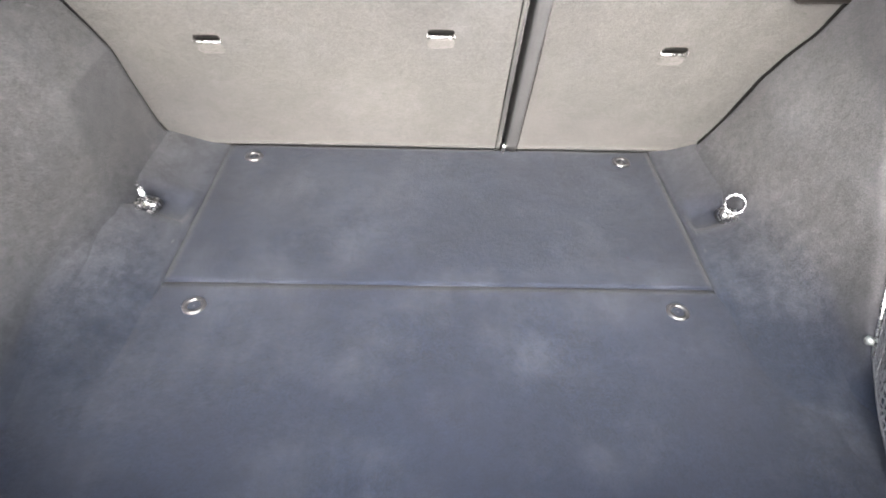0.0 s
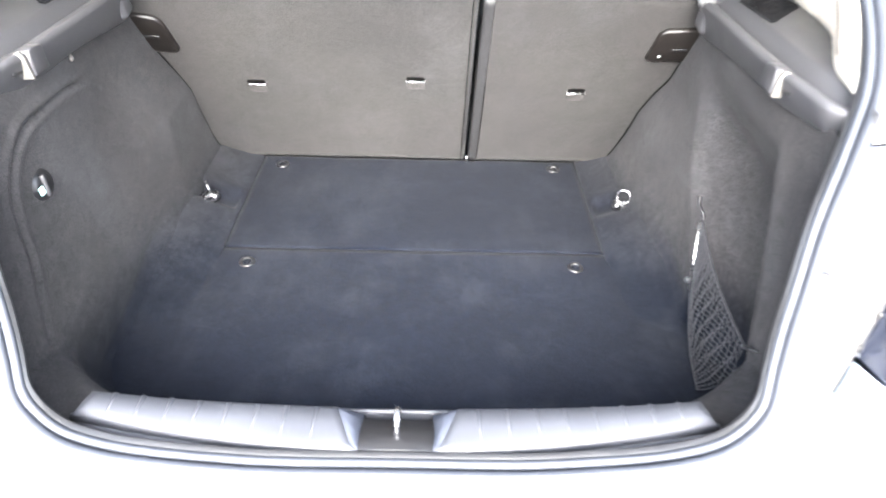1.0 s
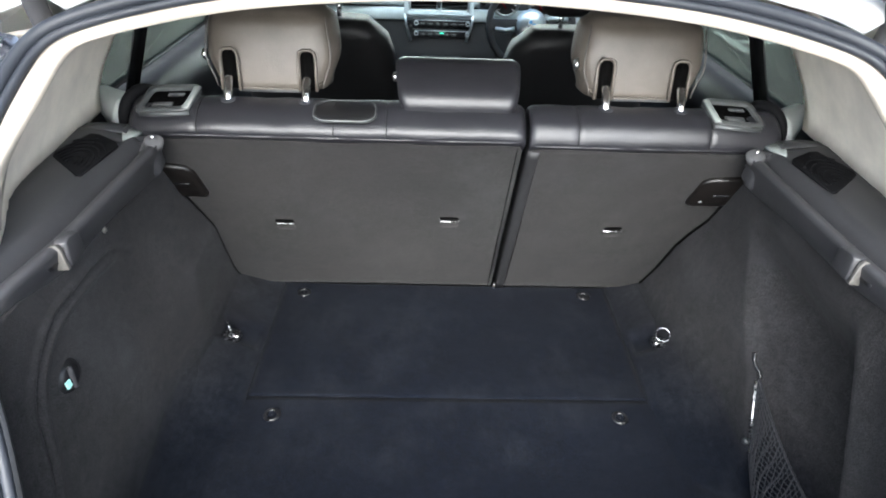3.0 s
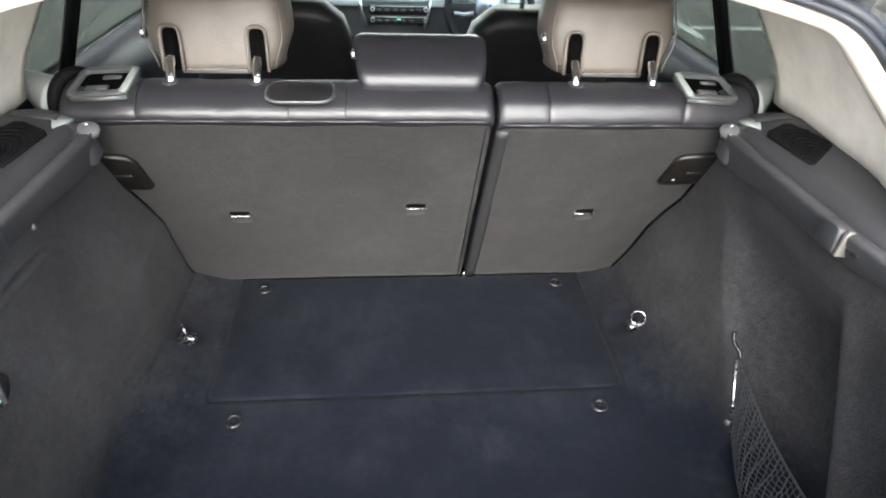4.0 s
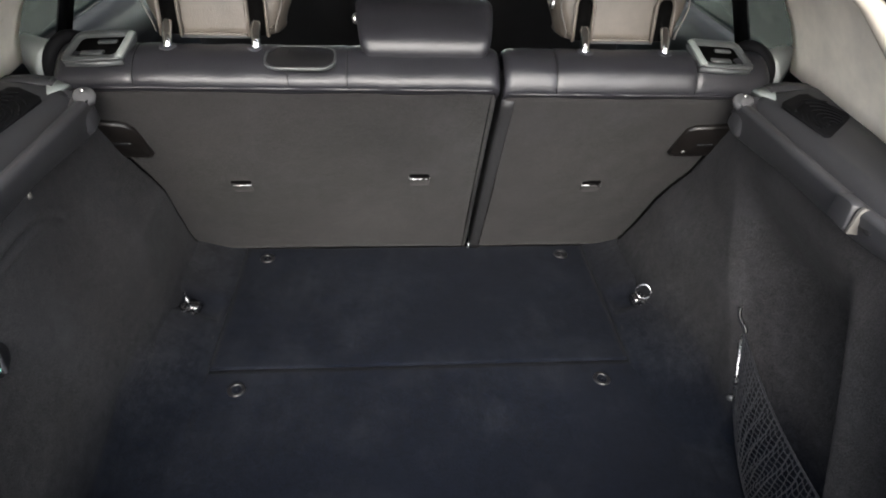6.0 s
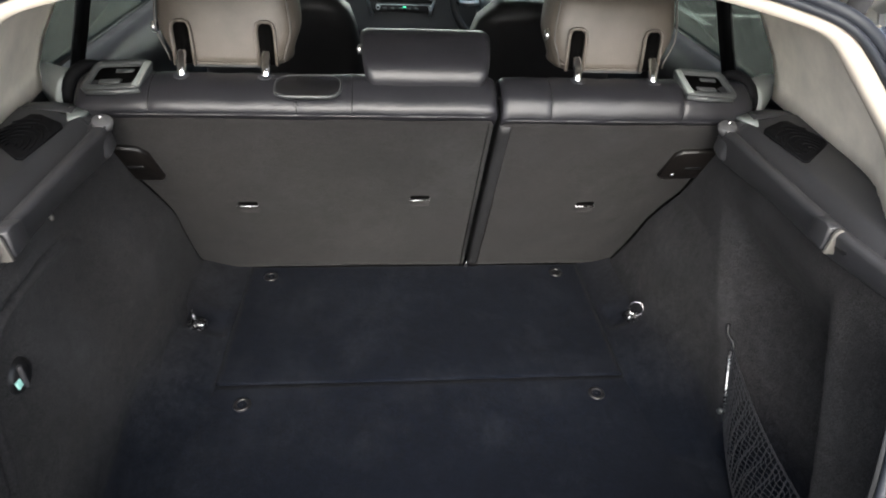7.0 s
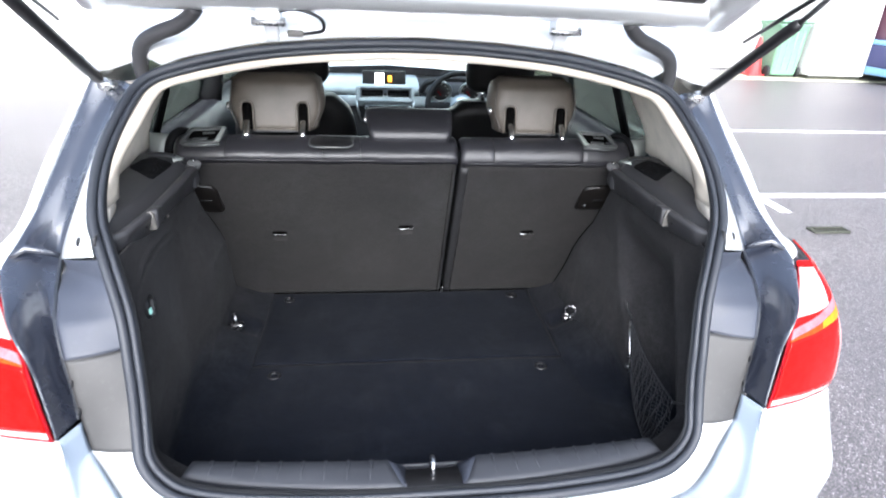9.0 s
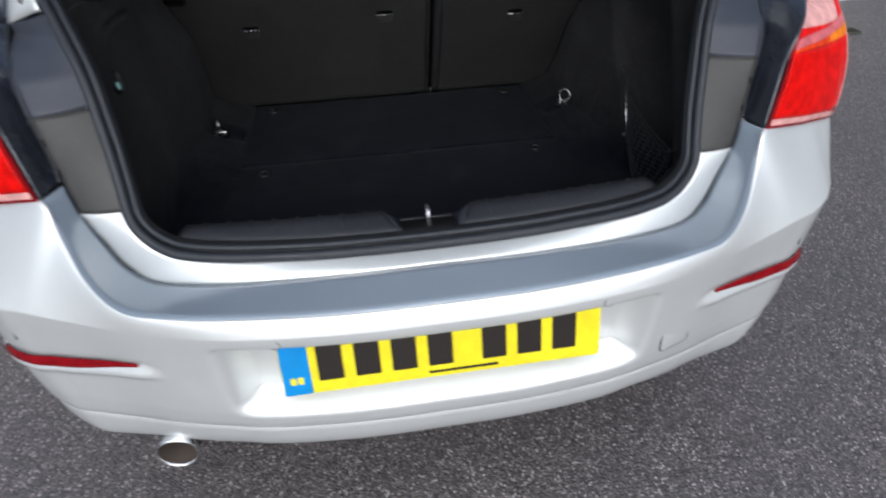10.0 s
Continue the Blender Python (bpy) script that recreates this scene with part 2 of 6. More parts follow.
# Near-black base colour that paints in the shade of slots, wells and gaps.
M_VOID = plain("hollow_shade_black", (0.0015, 0.0014, 0.0014), 0.95)
M_INK = plain("plate_black", (0.012, 0.008, 0.006), 0.4)
M_GLASS = glass("window_glass", (0.30, 0.335, 0.315))
M_SCREENGLASS = glass("clear_windscreen", (0.88, 0.95, 0.94))
M_TINT = glass("tailgate_glass", (0.72, 0.75, 0.74))
M_ASPHALT = asphalt()
M_LINE = plain("worn_white_line", (0.72, 0.72, 0.70), 0.7)
M_HOSE = plastic("grey_ribbed_rubber", (0.045, 0.045, 0.048), 0.55, 160, 0.5, 0.3)
M_SURROUND = plastic("brown_black_trim", (0.050, 0.044, 0.040), 0.6, 500, 0.2, 0.3)
M_CORD = plastic("black_net_cord", (0.027, 0.0275, 0.031), 0.65, 420, 0.25, 0.4)
M_TYRE = plastic("tyre_rubber", (0.02, 0.02, 0.02), 0.7)
M_WALL = plain("white_cladding", (0.80, 0.79, 0.77), 0.7)
M_GREEN = plain("pale_green_plastic", (0.20, 0.36, 0.24), 0.5)
M_REDPAINT = plain("red_painted_steel", (0.45, 0.04, 0.04), 0.5)
M_BLUEPAINT = plain("navy_painted_panel", (0.03, 0.035, 0.12), 0.4)
M_MAROON = plain("maroon_painted_panel", (0.10, 0.035, 0.06), 0.4)
M_PALEBLUE = plain("pale_blue_paint", (0.22, 0.42, 0.66), 0.4)
M_KERB = plain("mossy_concrete", (0.30, 0.29, 0.22), 0.9)
M_IRON = plain("mossy_cast_iron", (0.050, 0.052, 0.036), 0.8)
M_DASH = plastic("black_dashboard", (0.016, 0.017, 0.019), 0.5)
# Silver trim colour, made paler to carry the light from the windscreen.
M_LITTRIM = plastic("silver_trim_with_windscreen_light", (0.50, 0.58, 0.61), 0.35)
M_SILVERTRIM = metal("satin_silver_trim", (0.62, 0.66, 0.68), 0.32)
M_SCREEN = plain("glowing_display_red", (0.9, 0.35, 0.02), 0.2, 1.2)
M_SCREENWHITE = plain("glowing_display_white", (0.9, 0.88, 0.85), 0.2, 1.2)
M_GREENLAMP = plain("green_indicator", (0.1, 0.85, 0.5), 0.3, 0.6)
M_MINT = plain("mint_enamel", (0.45, 0.85, 0.75), 0.4)


# ---- mesh helpers ----
def part(name, bm, material, parent=None, label="", smooth=True, thick=0.0, bevel=0.0):
    me = bpy.data.meshes.new(name)
    bmesh.ops.recalc_face_normals(bm, faces=bm.faces)
    for f in bm.faces:
        f.smooth = smooth
    bm.to_mesh(me)
    bm.free()
    me.materials.append(material)
    ob = new(name, me)
    if parent:
        ob.parent = parent
    if label:
        tagged(ob, label)
    if thick:
        sol = ob.modifiers.new("thickness", "SOLIDIFY")
        sol.thickness, sol.offset = thick, 0.0
    if bevel:
        bev = ob.modifiers.new("soft_edges", "BEVEL")
        bev.width, bev.segments, bev.limit_method, bev.angle_limit = bevel, 2, "ANGLE", radians(40)
    return ob


def thing(name, label, category, group="", kind=""):
    return tagged(new(name), label, category, group, kind)


def sheet(rows, close_u=False, close_v=False):
    bm = bmesh.new()
    vs = [[bm.verts.new(p) for p in row] for row in rows]
    nr, nc = len(vs), len(vs[0])
    for i in range(nr if close_v else nr - 1):
        for j in range(nc if close_u else nc - 1):
            q = [vs[i][j], vs[i][(j + 1) % nc], vs[(i + 1) % nr][(j + 1) % nc], vs[(i + 1) % nr][j]]
            bm.faces.new(q)
    return bm


def capped(rows):
    """A closed ring lofted along rows, both ends closed."""
    bm = sheet(rows, close_u=True)
    bm.verts.ensure_lookup_table()
    n, m = len(rows[0]), len(rows)
    bm.faces.new([bm.verts[i] for i in range(n)])
    bm.faces.new([bm.verts[(m - 1) * n + i] for i in range(n)])
    return bm


def smooth_line(points, n, closed=False):
    """Catmull-Rom through the points, n even steps of the parameter."""
    p = [Vector(q) for q in points]
    m = len(p)
    out = []
    spans = m if closed else m - 1
    for k in range(n):
        u = spans * k / (n if closed else n - 1)
        i = min(int(u), spans - 1)
        f = u - i
        if closed:
            a, b, c, d = p[(i - 1) % m], p[i % m], p[(i + 1) % m], p[(i + 2) % m]
        else:
            a, b, c, d = p[max(i - 1, 0)], p[i], p[i + 1], p[min(i + 2, m - 1)]
        out.append(0.5 * (2 * b + (c - a) * f + (2 * a - 5 * b + 4 * c - d) * f * f + (3 * b - a - 3 * c + d) * f ** 3))
    return out


def tube(points, r, seg=8, closed=False, flat=1.0, bm=None):
    p = [Vector(q) for q in points]
    m = len(p)
    rows, up = [], None
    for i in range(m):
        a = p[(i - 1) % m] if closed or i else p[0]
        b = p[(i + 1) % m] if closed or i < m - 1 else p[m - 1]
        way = (b - a).normalized()
        if up is None:
            up = way.orthogonal().normalized()
        up = (up - way * up.dot(way)).normalized()
        side = way.cross(up)
        rr = r[i] if isinstance(r, (list, tuple)) else r
        rows.append([p[i] + rr * (math.cos(t) * up + flat * math.sin(t) * side) for t in (2 * math.pi * k / seg for k in range(seg))])
    if bm is None:
        return sheet(rows, True, True) if closed else capped(rows)
    vs = [[bm.verts.new(q) for q in row] for row in rows]
    for i in range(m if closed else m - 1):
        for j in range(seg):
            bm.faces.new([vs[i][j], vs[i][(j + 1) % seg], vs[(i + 1) % m][(j + 1) % seg], vs[(i + 1) % m][j]])
    return bm


def rbox(size, r, m=None, seg=3):
    bm = bmesh.new()
    bmesh.ops.create_cube(bm, size=1.0)
    bmesh.ops.scale(bm, vec=size, verts=bm.verts)
    bmesh.ops.bevel(bm, geom=list(bm.edges), offset=min(r, min(size) * 0.49), segments=seg, profile=0.5, affect="EDGES", clamp_overlap=True)
    if m is not None:
        bmesh.ops.transform(bm, matrix=m, verts=bm.verts)
    return bm


def rounded_rect(w, h, r, seg=5):
    pts = []
    for cx, cy, a0 in ((w / 2 - r, h / 2 - r, 0), (-w / 2 + r, h / 2 - r, 90), (-w / 2 + r, -h / 2 + r, 180), (w / 2 - r, -h / 2 + r, 270)):
        for k in range(seg + 1):
            a = radians(a0 + 90 * k / seg)
            pts.append((cx + r * math.cos(a), cy + r * math.sin(a)))
    return pts


def slab(outline, depth, m, round_edge=0.0):
    """A flat outline (x, y) with depth along its z, in the pose m."""
    bm = bmesh.new()
    levels = [(-depth / 2, 0), (depth / 2, 0)]
    if round_edge:
        e = round_edge
        levels = [(-depth / 2, e), (-depth / 2 + e * 0.4, e * 0.25), (-depth / 2 + e, 0), (depth / 2 - e, 0), (depth / 2 - e * 0.4, e * 0.25), (depth / 2, e)]
    cx = sum(p[0] for p in outline) / len(outline)
    cy = sum(p[1] for p in outline) / len(outline)
    w = max(max(abs(p[0] - cx) for p in outline), 1e-6)
    h = max(max(abs(p[1] - cy) for p in outline), 1e-6)
    rings = [[bm.verts.new(m @ Vector((cx + (x - cx) * (1 - e / w), cy + (y - cy) * (1 - e / h), z))) for x, y in outline] for z, e in levels]
    n = len(outline)
    for a, b in zip(rings, rings[1:]):
        for i in range(n):
            bm.faces.new([a[i], a[(i + 1) % n], b[(i + 1) % n], b[i]])
    bm.faces.new(rings[0])
    bm.faces.new(rings[-1])
    return bm


def frame_ring(outer, inner, depth, m):
    bm = bmesh.new()
    n = len(outer)
    loops = [[bm.verts.new(m @ Vector((x, y, z))) for x, y in pts] for pts, z in ((outer, -depth / 2), (outer, depth / 2), (inner, depth / 2), (inner, -depth / 2))]
    for k in range(4):
        a, b = loops[k], loops[(k + 1) % 4]
        for i in range(n):
            bm.faces.new([a[i], a[(i + 1) % n], b[(i + 1) % n], b[i]])
    return bm


def lathe(profile, m, seg=24, closed_profile=True):
    """profile: (radius, height) pairs turned round z, in the pose m."""
    rows = [[m @ Vector((r * math.cos(a), r * math.sin(a), z)) for r, z in profile] for a in (2 * math.pi * k / seg for k in range(seg))]
    return sheet(rows, close_u=closed_profile, close_v=True)


def ease(u):
    u = max(0.0, min(1.0, u))
    return u * u * (3 - 2 * u)


# ---- ground and surroundings ----
def ground_sheet():
    xs = [-400, -60, -20, -8, -4, -2, -1, 0, 1, 2, 4, 8, 20, 60, 400]
    rows = [[(x, y, 0.0) for x in xs] for y in (-400, -60, -20, -8, -4, -2, -1, 0, 1, 2, 4, 8, 20, 60, 400)]
    tagged(part("ground", sheet(rows), M_ASPHALT), "dark grey coarse asphalt of a car park", "asphalt ground", kind="structure")


def parking_lines():
    for y in (1.05, 3.33, 5.62):
        bm = rbox((7.0, 0.09, 0.006), 0.002, pose(6.45, y, 0.002), 1)
        tagged(part("parking_line", bm, M_LINE, smooth=False), "worn white painted bay line on asphalt", "parking line", "bay lines", "structure")
        bm = rbox((0.09, 0.75, 0.006), 0.002, pose(2.90, y, 0.0025), 1)
        tagged(part("parking_line", bm, M_LINE, smooth=False), "short white cross mark at a bay line's end", "parking line", "bay lines", "structure")


def gully():
    g = thing("drain_cover", "dark cast iron drain cover set in the asphalt", "drain cover")
    part("rim", frame_ring(rounded_rect(0.27, 0.10, 0.012), rounded_rect(0.245, 0.075, 0.006), 0.012, pose(2.97, 2.612, 0.006)), M_IRON, g)
    for k in range(7):
        part("slat", rbox((0.016, 0.08, 0.010), 0.003, pose(2.8695 + k * 0.0335, 2.612, 0.005), 1), M_IRON, g)


def far_side():
    b = thing("building", "long white clad industrial building, overexposed by daylight", "building")
    for x0, x1 in ((-26, 5.6), (12.4, 26)):
        part("wall", rbox((x1 - x0, 0.3, 4.6), 0.02, pose((x0 + x1) / 2, 11.2, 2.3), 1), M_WALL, b, smooth=False)
    part("wall", rbox((6.8, 0.3, 4.6), 0.02, pose(9.0, 11.9, 2.3), 1), M_WALL, b, smooth=False)
    part("roof", rbox((53, 6.5, 0.25), 0.02, pose(0, 13.5, 4.72), 1), M_KERB, b, smooth=False)
    for k in range(26):
        part("cladding_panel", rbox((0.96, 0.05, 4.2), 0.012, pose(-24.5 + k * 1.0, 11.03, 2.35), 1), M_WALL, b, smooth=False)
    door = part("roller_door", rbox((3.0, 0.06, 3.0), 0.01, pose(14.3, 11.02, 1.55), 1), M_BLUEPAINT, b, "dark blue door panels")
    for k in range(5):
        part("rail", rbox((3.0, 0.05, 0.07), 0.01, pose(14.3, 10.97, 0.35 + 0.6 * k), 1), M_WALL, door)
    tagged(part("kerb", rbox((54, 1.0, 0.06), 0.02, pose(0, 10.45, 0.0), 2), M_KERB), "mossy strip of concrete along the building", "kerb", kind="structure")
    c = thing("wheeled_bin", "pale green plastic wheeled bin on the mossy strip", "wheeled bin")
    rows = [[(7.86 + w * x, 10.50 + w * y, z) for x, y in rounded_rect(0.62, 0.66, 0.06)] for w, z in ((0.80, 0.06), (0.84, 0.10), (0.99, 0.95), (1.06, 0.97), (1.06, 1.00))]
    part("body", capped(rows), M_GREEN, c)
    for x in (7.66, 7.78, 7.92, 8.05):
        part("rib", rbox((0.035, 0.03, 0.74), 0.01, pose(x, 10.20, 0.52, 4), 1), M_GREEN, c)
    part("lid", slab(rounded_rect(0.68, 0.74, 0.07), 0.05, pose(7.86, 10.49, 1.03, -3), 0.02), M_GREEN, c)
    for x in (7.55, 8.17):
        part("wheel", lathe([(0.001, -0.03), (0.085, -0.03), (0.10, -0.02), (0.10, 0.02), (0.085, 0.03), (0.001, 0.03)], pose(x, 10.30, 0.13, 0, 90, 0), 18, False), M_TYRE, c)
    w = thing("storage_box", "tall white steel storage container on the tarmac", "storage container")
    part("body", rbox((1.16, 0.9, 2.4), 0.03, pose(8.85, 10.50, 1.29)), M_WALL, w)
    for x in (8.57, 9.13):
        part("door", rbox((0.54, 0.03, 2.2), 0.01, pose(x, 10.045, 1.30), 1), M_WALL, w)
    part("foot", rbox((1.10, 0.8, 0.09), 0.01, pose(8.85, 10.50, 0.06), 1), M_IRON, w)
    r = thing("traffic_cone", "red plastic cone standing beside the green bin", "traffic cone")
    part("cone", lathe([(0.001, 0.05), (0.15, 0.05), (0.15, 0.07), (0.035, 0.72), (0.02, 0.74), (0.001, 0.74)], pose(7.38, 10.45, 0.0), 20, False), M_REDPAINT, r)
    part("base", rbox((0.34, 0.34, 0.035), 0.01, pose(7.38, 10.45, 0.045), 2), M_REDPAINT, r)
    v = thing("van", "dark blue and maroon van with pale blue stripes", "van")
    part("body", rbox((2.4, 1.7, 0.42), 0.05, pose(10.60, 10.2, 0.50)), M_BLUEPAINT, v)
    part("upper_body", rbox((2.3, 1.66, 1.1), 0.10, pose(10.60, 10.2, 1.30)), M_MAROON, v)
    part("stripe", rbox((2.42, 1.72, 0.09), 0.03, pose(10.60, 10.2, 0.74)), M_PALEBLUE, v)
    part("skirt", rbox((2.36, 1.66, 0.20), 0.04, pose(10.60, 10.2, 0.25)), M_PALEBLUE, v)
    for x in (9.90, 11.20):
        part("wheel", lathe([(0.001, -0.1), (0.26, -0.1), (0.29, -0.06), (0.29, 0.06), (0.26, 0.1), (0.001, 0.1)], pose(x, 9.42, 0.29, 90, 0, 0), 20, False), M_TYRE, v)


ground_sheet()
parking_lines()
gully()
far_side()

# ---- the car's shell ----
car = thing("car", "silver hatchback car with its tailgate wide open", "car")

# half of the boot opening's edge, from bottom centre to top centre
OPENING = [(0, -0.068, 0.668), (0.139, -0.0705, 0.672), (0.228, -0.068, 0.676), (0.31, -0.063, 0.681), (0.365, -0.055, 0.686), (0.402, -0.045, 0.693), (0.435, -0.029, 0.711), (0.455, -0.012, 0.737), (0.463, 0.012, 0.772), (0.468, 0.034, 0.815),
           (0.474, 0.055, 0.862), (0.489, 0.095, 0.93), (0.522, 0.150, 1.0), (0.550, 0.205, 1.055), (0.559, 0.280, 1.12), (0.547, 0.365, 1.185), (0.517, 0.435, 1.238),
           (0.44, 0.466, 1.268), (0.31, 0.472, 1.295), (0.155, 0.476, 1.310), (0, 0.478, 1.315)]
EDGE_Z = [p[2] for p in OPENING[5:]]


def edge_x(z):
    return float(np.interp(z, EDGE_Z, [p[0] for p in OPENING[5:]]))


def edge_y(z):
    return float(np.interp(z, EDGE_Z, [p[1] for p in OPENING[5:]]))


LOOP = smooth_line(OPENING + [(-x, y, z) for x, y, z in OPENING[-2:0:-1]], 200, True)
CENTRE = Vector((0, 0.2, 1.0))


def inset(points, d, dy):
    """The opening's loop, drawn in by d towards its middle and shifted by dy along the car."""
    out = []
    n = len(points)
    for i in range(n):
        way = (points[(i + 1) % n] - points[i - 1]).normalized()
        inward = CENTRE - points[i]
        inward.y = inward.z * 0.62
        inward = (inward - way * inward.dot(way)).normalized()
        out.append(points[i] + d * inward + Vector((0, dy, 0)))
    return out


def weatherstrip():
    seal = part("weatherstrip", tube(inset(LOOP, 0.0075, 0.0), 0.0080, 10, True), M_RUBBER, car, "grey rubber seal round the boot opening")
    part("lip", tube(inset(LOOP, 0.0205, 0.003), 0.0055, 8, True), M_RUBBER, seal)
    part("carrier", sheet([inset(LOOP, 0.004, 0.006), inset(LOOP, 0.015, 0.010), inset(LOOP, 0.026, 0.012)], True), M_BLACK, seal, thick=0.003)


weatherstrip()


def headliner_rim():
    """Ivory edge of the lining that shows inside the upper seal."""
    first = next(i for i, p in enumerate(LOOP) if p.z > 1.052)
    last = max(i for i, p in enumerate(LOOP) if p.z > 1.052)
    rows = []
    for d, dy in ((0.023, 0.012), (0.034, 0.014), (0.043, 0.022), (0.044, 0.036), (0.036, 0.058), (0.018, 0.075)):
        line = inset(LOOP, d, dy)[first:last + 1]
        n = len(line)
        for k in range(n):
            close = ease(min(k, n - 1 - k) / 10)
            line[k] = line[k] * close + inset(LOOP, 0.021, dy)[first + k] * (1 - close) if close < 1 else line[k]
        rows.append(line)
    part("headliner_rim", sheet(rows), M_HEADLINER, car, "beige lining edge inside the seal", thick=0.003)


headliner_rim()

# painted flange between the seal and the outer skin
SHELF_IN = [(0, -0.100, 0.662), (0.15, -0.097, 0.660), (0.30, -0.084, 0.656), (0.42, -0.052, 0.650), (0.474, -0.020, 0.662), (0.503, 0.000, 0.703), (0.521, 0.006, 0.752), (0.533, 0.020, 0.795)]
SHELF_OUT = [(0, -0.184, 0.655), (0.15, -0.182, 0.656), (0.30, -0.170, 0.660), (0.40, -0.155, 0.666), (0.455, -0.138, 0.674), (0.500, -0.098, 0.702), (0.530, -0.052, 0.748), (0.549, -0.020, 0.795)]


def arc_of(points, n):
    """n points at even distances along the line; a line that starts at the car's middle leaves it squarely."""
    p = [tuple(q) for q in points]
    if abs(p[0][0]) < 1e-6:
        p = [(-p[1][0], p[1][1], p[1][2])] + p
        fine = smooth_line(p, 60 * (len(p) - 1) + 1)[60:]
    else:
        fine = smooth_line(p, 240)
    d = [0.0]
    for a, b in zip(fine, fine[1:]):
        d.append(d[-1] + (b - a).length)
    return [Vector([float(np.interp(d[-1] * k / (n - 1), d, [q[c] for q in fine])) for c in range(3)]) for k in range(n)]


def mirrored(half):
    """A row from the middle outwards, continued to the other side."""
    return [(-v[0], v[1], v[2]) for v in half[:0:-1]] + [tuple(v) for v in half]


def lower_flange():
    n = 48
    edge = arc_of(OPENING[:8] + [(0.461, 0.002, 0.757)], n)
    low = arc_of(SHELF_IN[:7], n)
    rows = []
    for k in range(8):
        f = k / 7
        bulge = 0.003 * math.sin(math.pi * f)
        rows.append(mirrored([(p * (1 - f) + q * f) + Vector((0, -bulge, bulge * 0.5)) for p, q in zip(edge, low)]))
    part("boot_flange", sheet(rows), M_PAINT, car, thick=0.002)
    a, b = arc_of(SHELF_IN, n), arc_of(SHELF_OUT, n)
    rows = []
    for k in range(7):
        f = k / 6
        rows.append(mirrored([p * (1 - f) + q * f for p, q in zip(a, b)]))
    part("bumper_shelf", sheet(rows), M_SHELFTINT, car, "glossy loading edge with its dark reflection painted in", thick=0.002)


# outer skin: upper edge, widest belt
SKIN_TOP = SHELF_OUT + [(0.62, 0.022, 0.784), (0.70, 0.062, 0.768), (0.784, 0.118, 0.744), (0.805, 0.20, 0.738), (0.82, 0.34, 0.735)]
SKIN_BELT = [(0, -0.198, 0.630), (0.15, -0.196, 0.631), (0.30, -0.183, 0.634), (0.40, -0.160, 0.636), (0.470, -0.137, 0.638), (0.530, -0.113, 0.641), (0.580, -0.095, 0.645), (0.62, -0.080, 0.648),
             (0.667, -0.060, 0.650), (0.72, -0.018, 0.655), (0.770, 0.060, 0.660), (0.806, 0.19, 0.66), (0.828, 0.34, 0.66)]
DROP = [(0.0, 0.0), (0.012, 0.0010), (0.03, 0.0032), (0.06, 0.0072), (0.10, 0.0115), (0.15, 0.0160), (0.19, 0.0200), (0.22, 0.025), (0.230, 0.028), (0.2345, 0.0295), (0.2365, 0.0345), (0.2395, 0.0345), (0.242, 0.033), (0.262, 0.037), (0.280, 0.043), (0.294, 0.049), (0.303, 0.056), (0.305, 0.11)]


REFLECTOR_X, REFLECTOR_Z = [0.465, 0.55, 0.62, 0.72, 0.76], [0.561, 0.551, 0.546, 0.532, 0.524]


def skin_point(u, depth):
    """On the bumper: u runs 0..12 along the control columns, depth metres below the belt."""
    i = min(int(u), 11)
    f = u - i
    p = [Vector(SKIN_BELT[max(0, min(12, k))]) for k in (i - 1, i, i + 1, i + 2)]
    if i == 0:
        p[0] = Vector((-p[2].x, p[2].y, p[2].z))
    a, b, c, d = p
    q = 0.5 * (2 * b + (c - a) * f + (2 * a - 5 * b + 4 * c - d) * f * f + (3 * b - a - 3 * c + d) * f ** 3)
    side = Vector((q.x * 0.55, -0.30 - 0.1 * (1 - q.x), 0)).normalized() if q.x < 0.78 else Vector((0.97, -0.24, 0))
    ins = float(np.interp(depth, [d0 for d0, _ in DROP], [v for _, v in DROP]))
    out = q - side * ins * (1 - 0.25 * ease((q.x - 0.55) / 0.12))
    out.z = q.z - depth * (1 + 0.09 * ease((q.x - 0.36) / 0.24))
    out.z -= 0.012 * ease((depth - 0.242) / 0.03)
    # number plate recess
    w = ease((0.350 - out.x) / 0.055)
    h = ease((depth - 0.020) / 0.016) * ease((0.200 - depth) / 0.035)
    out.y += 0.048 * w * h
    # scoop under each reflector
    if 0.42 < out.x < 0.80:
        ref = float(np.interp(out.x, REFLECTOR_X, REFLECTOR_Z))
        g = ease((out.x - 0.425) / 0.05) * ease((0.79 - out.x) / 0.05)
        out += side * g * (0.007 * math.exp(-((out.z - ref + 0.027) / 0.009) ** 2) - 0.006 * math.exp(-((out.z - ref + 0.005) / 0.010) ** 2))
    return out


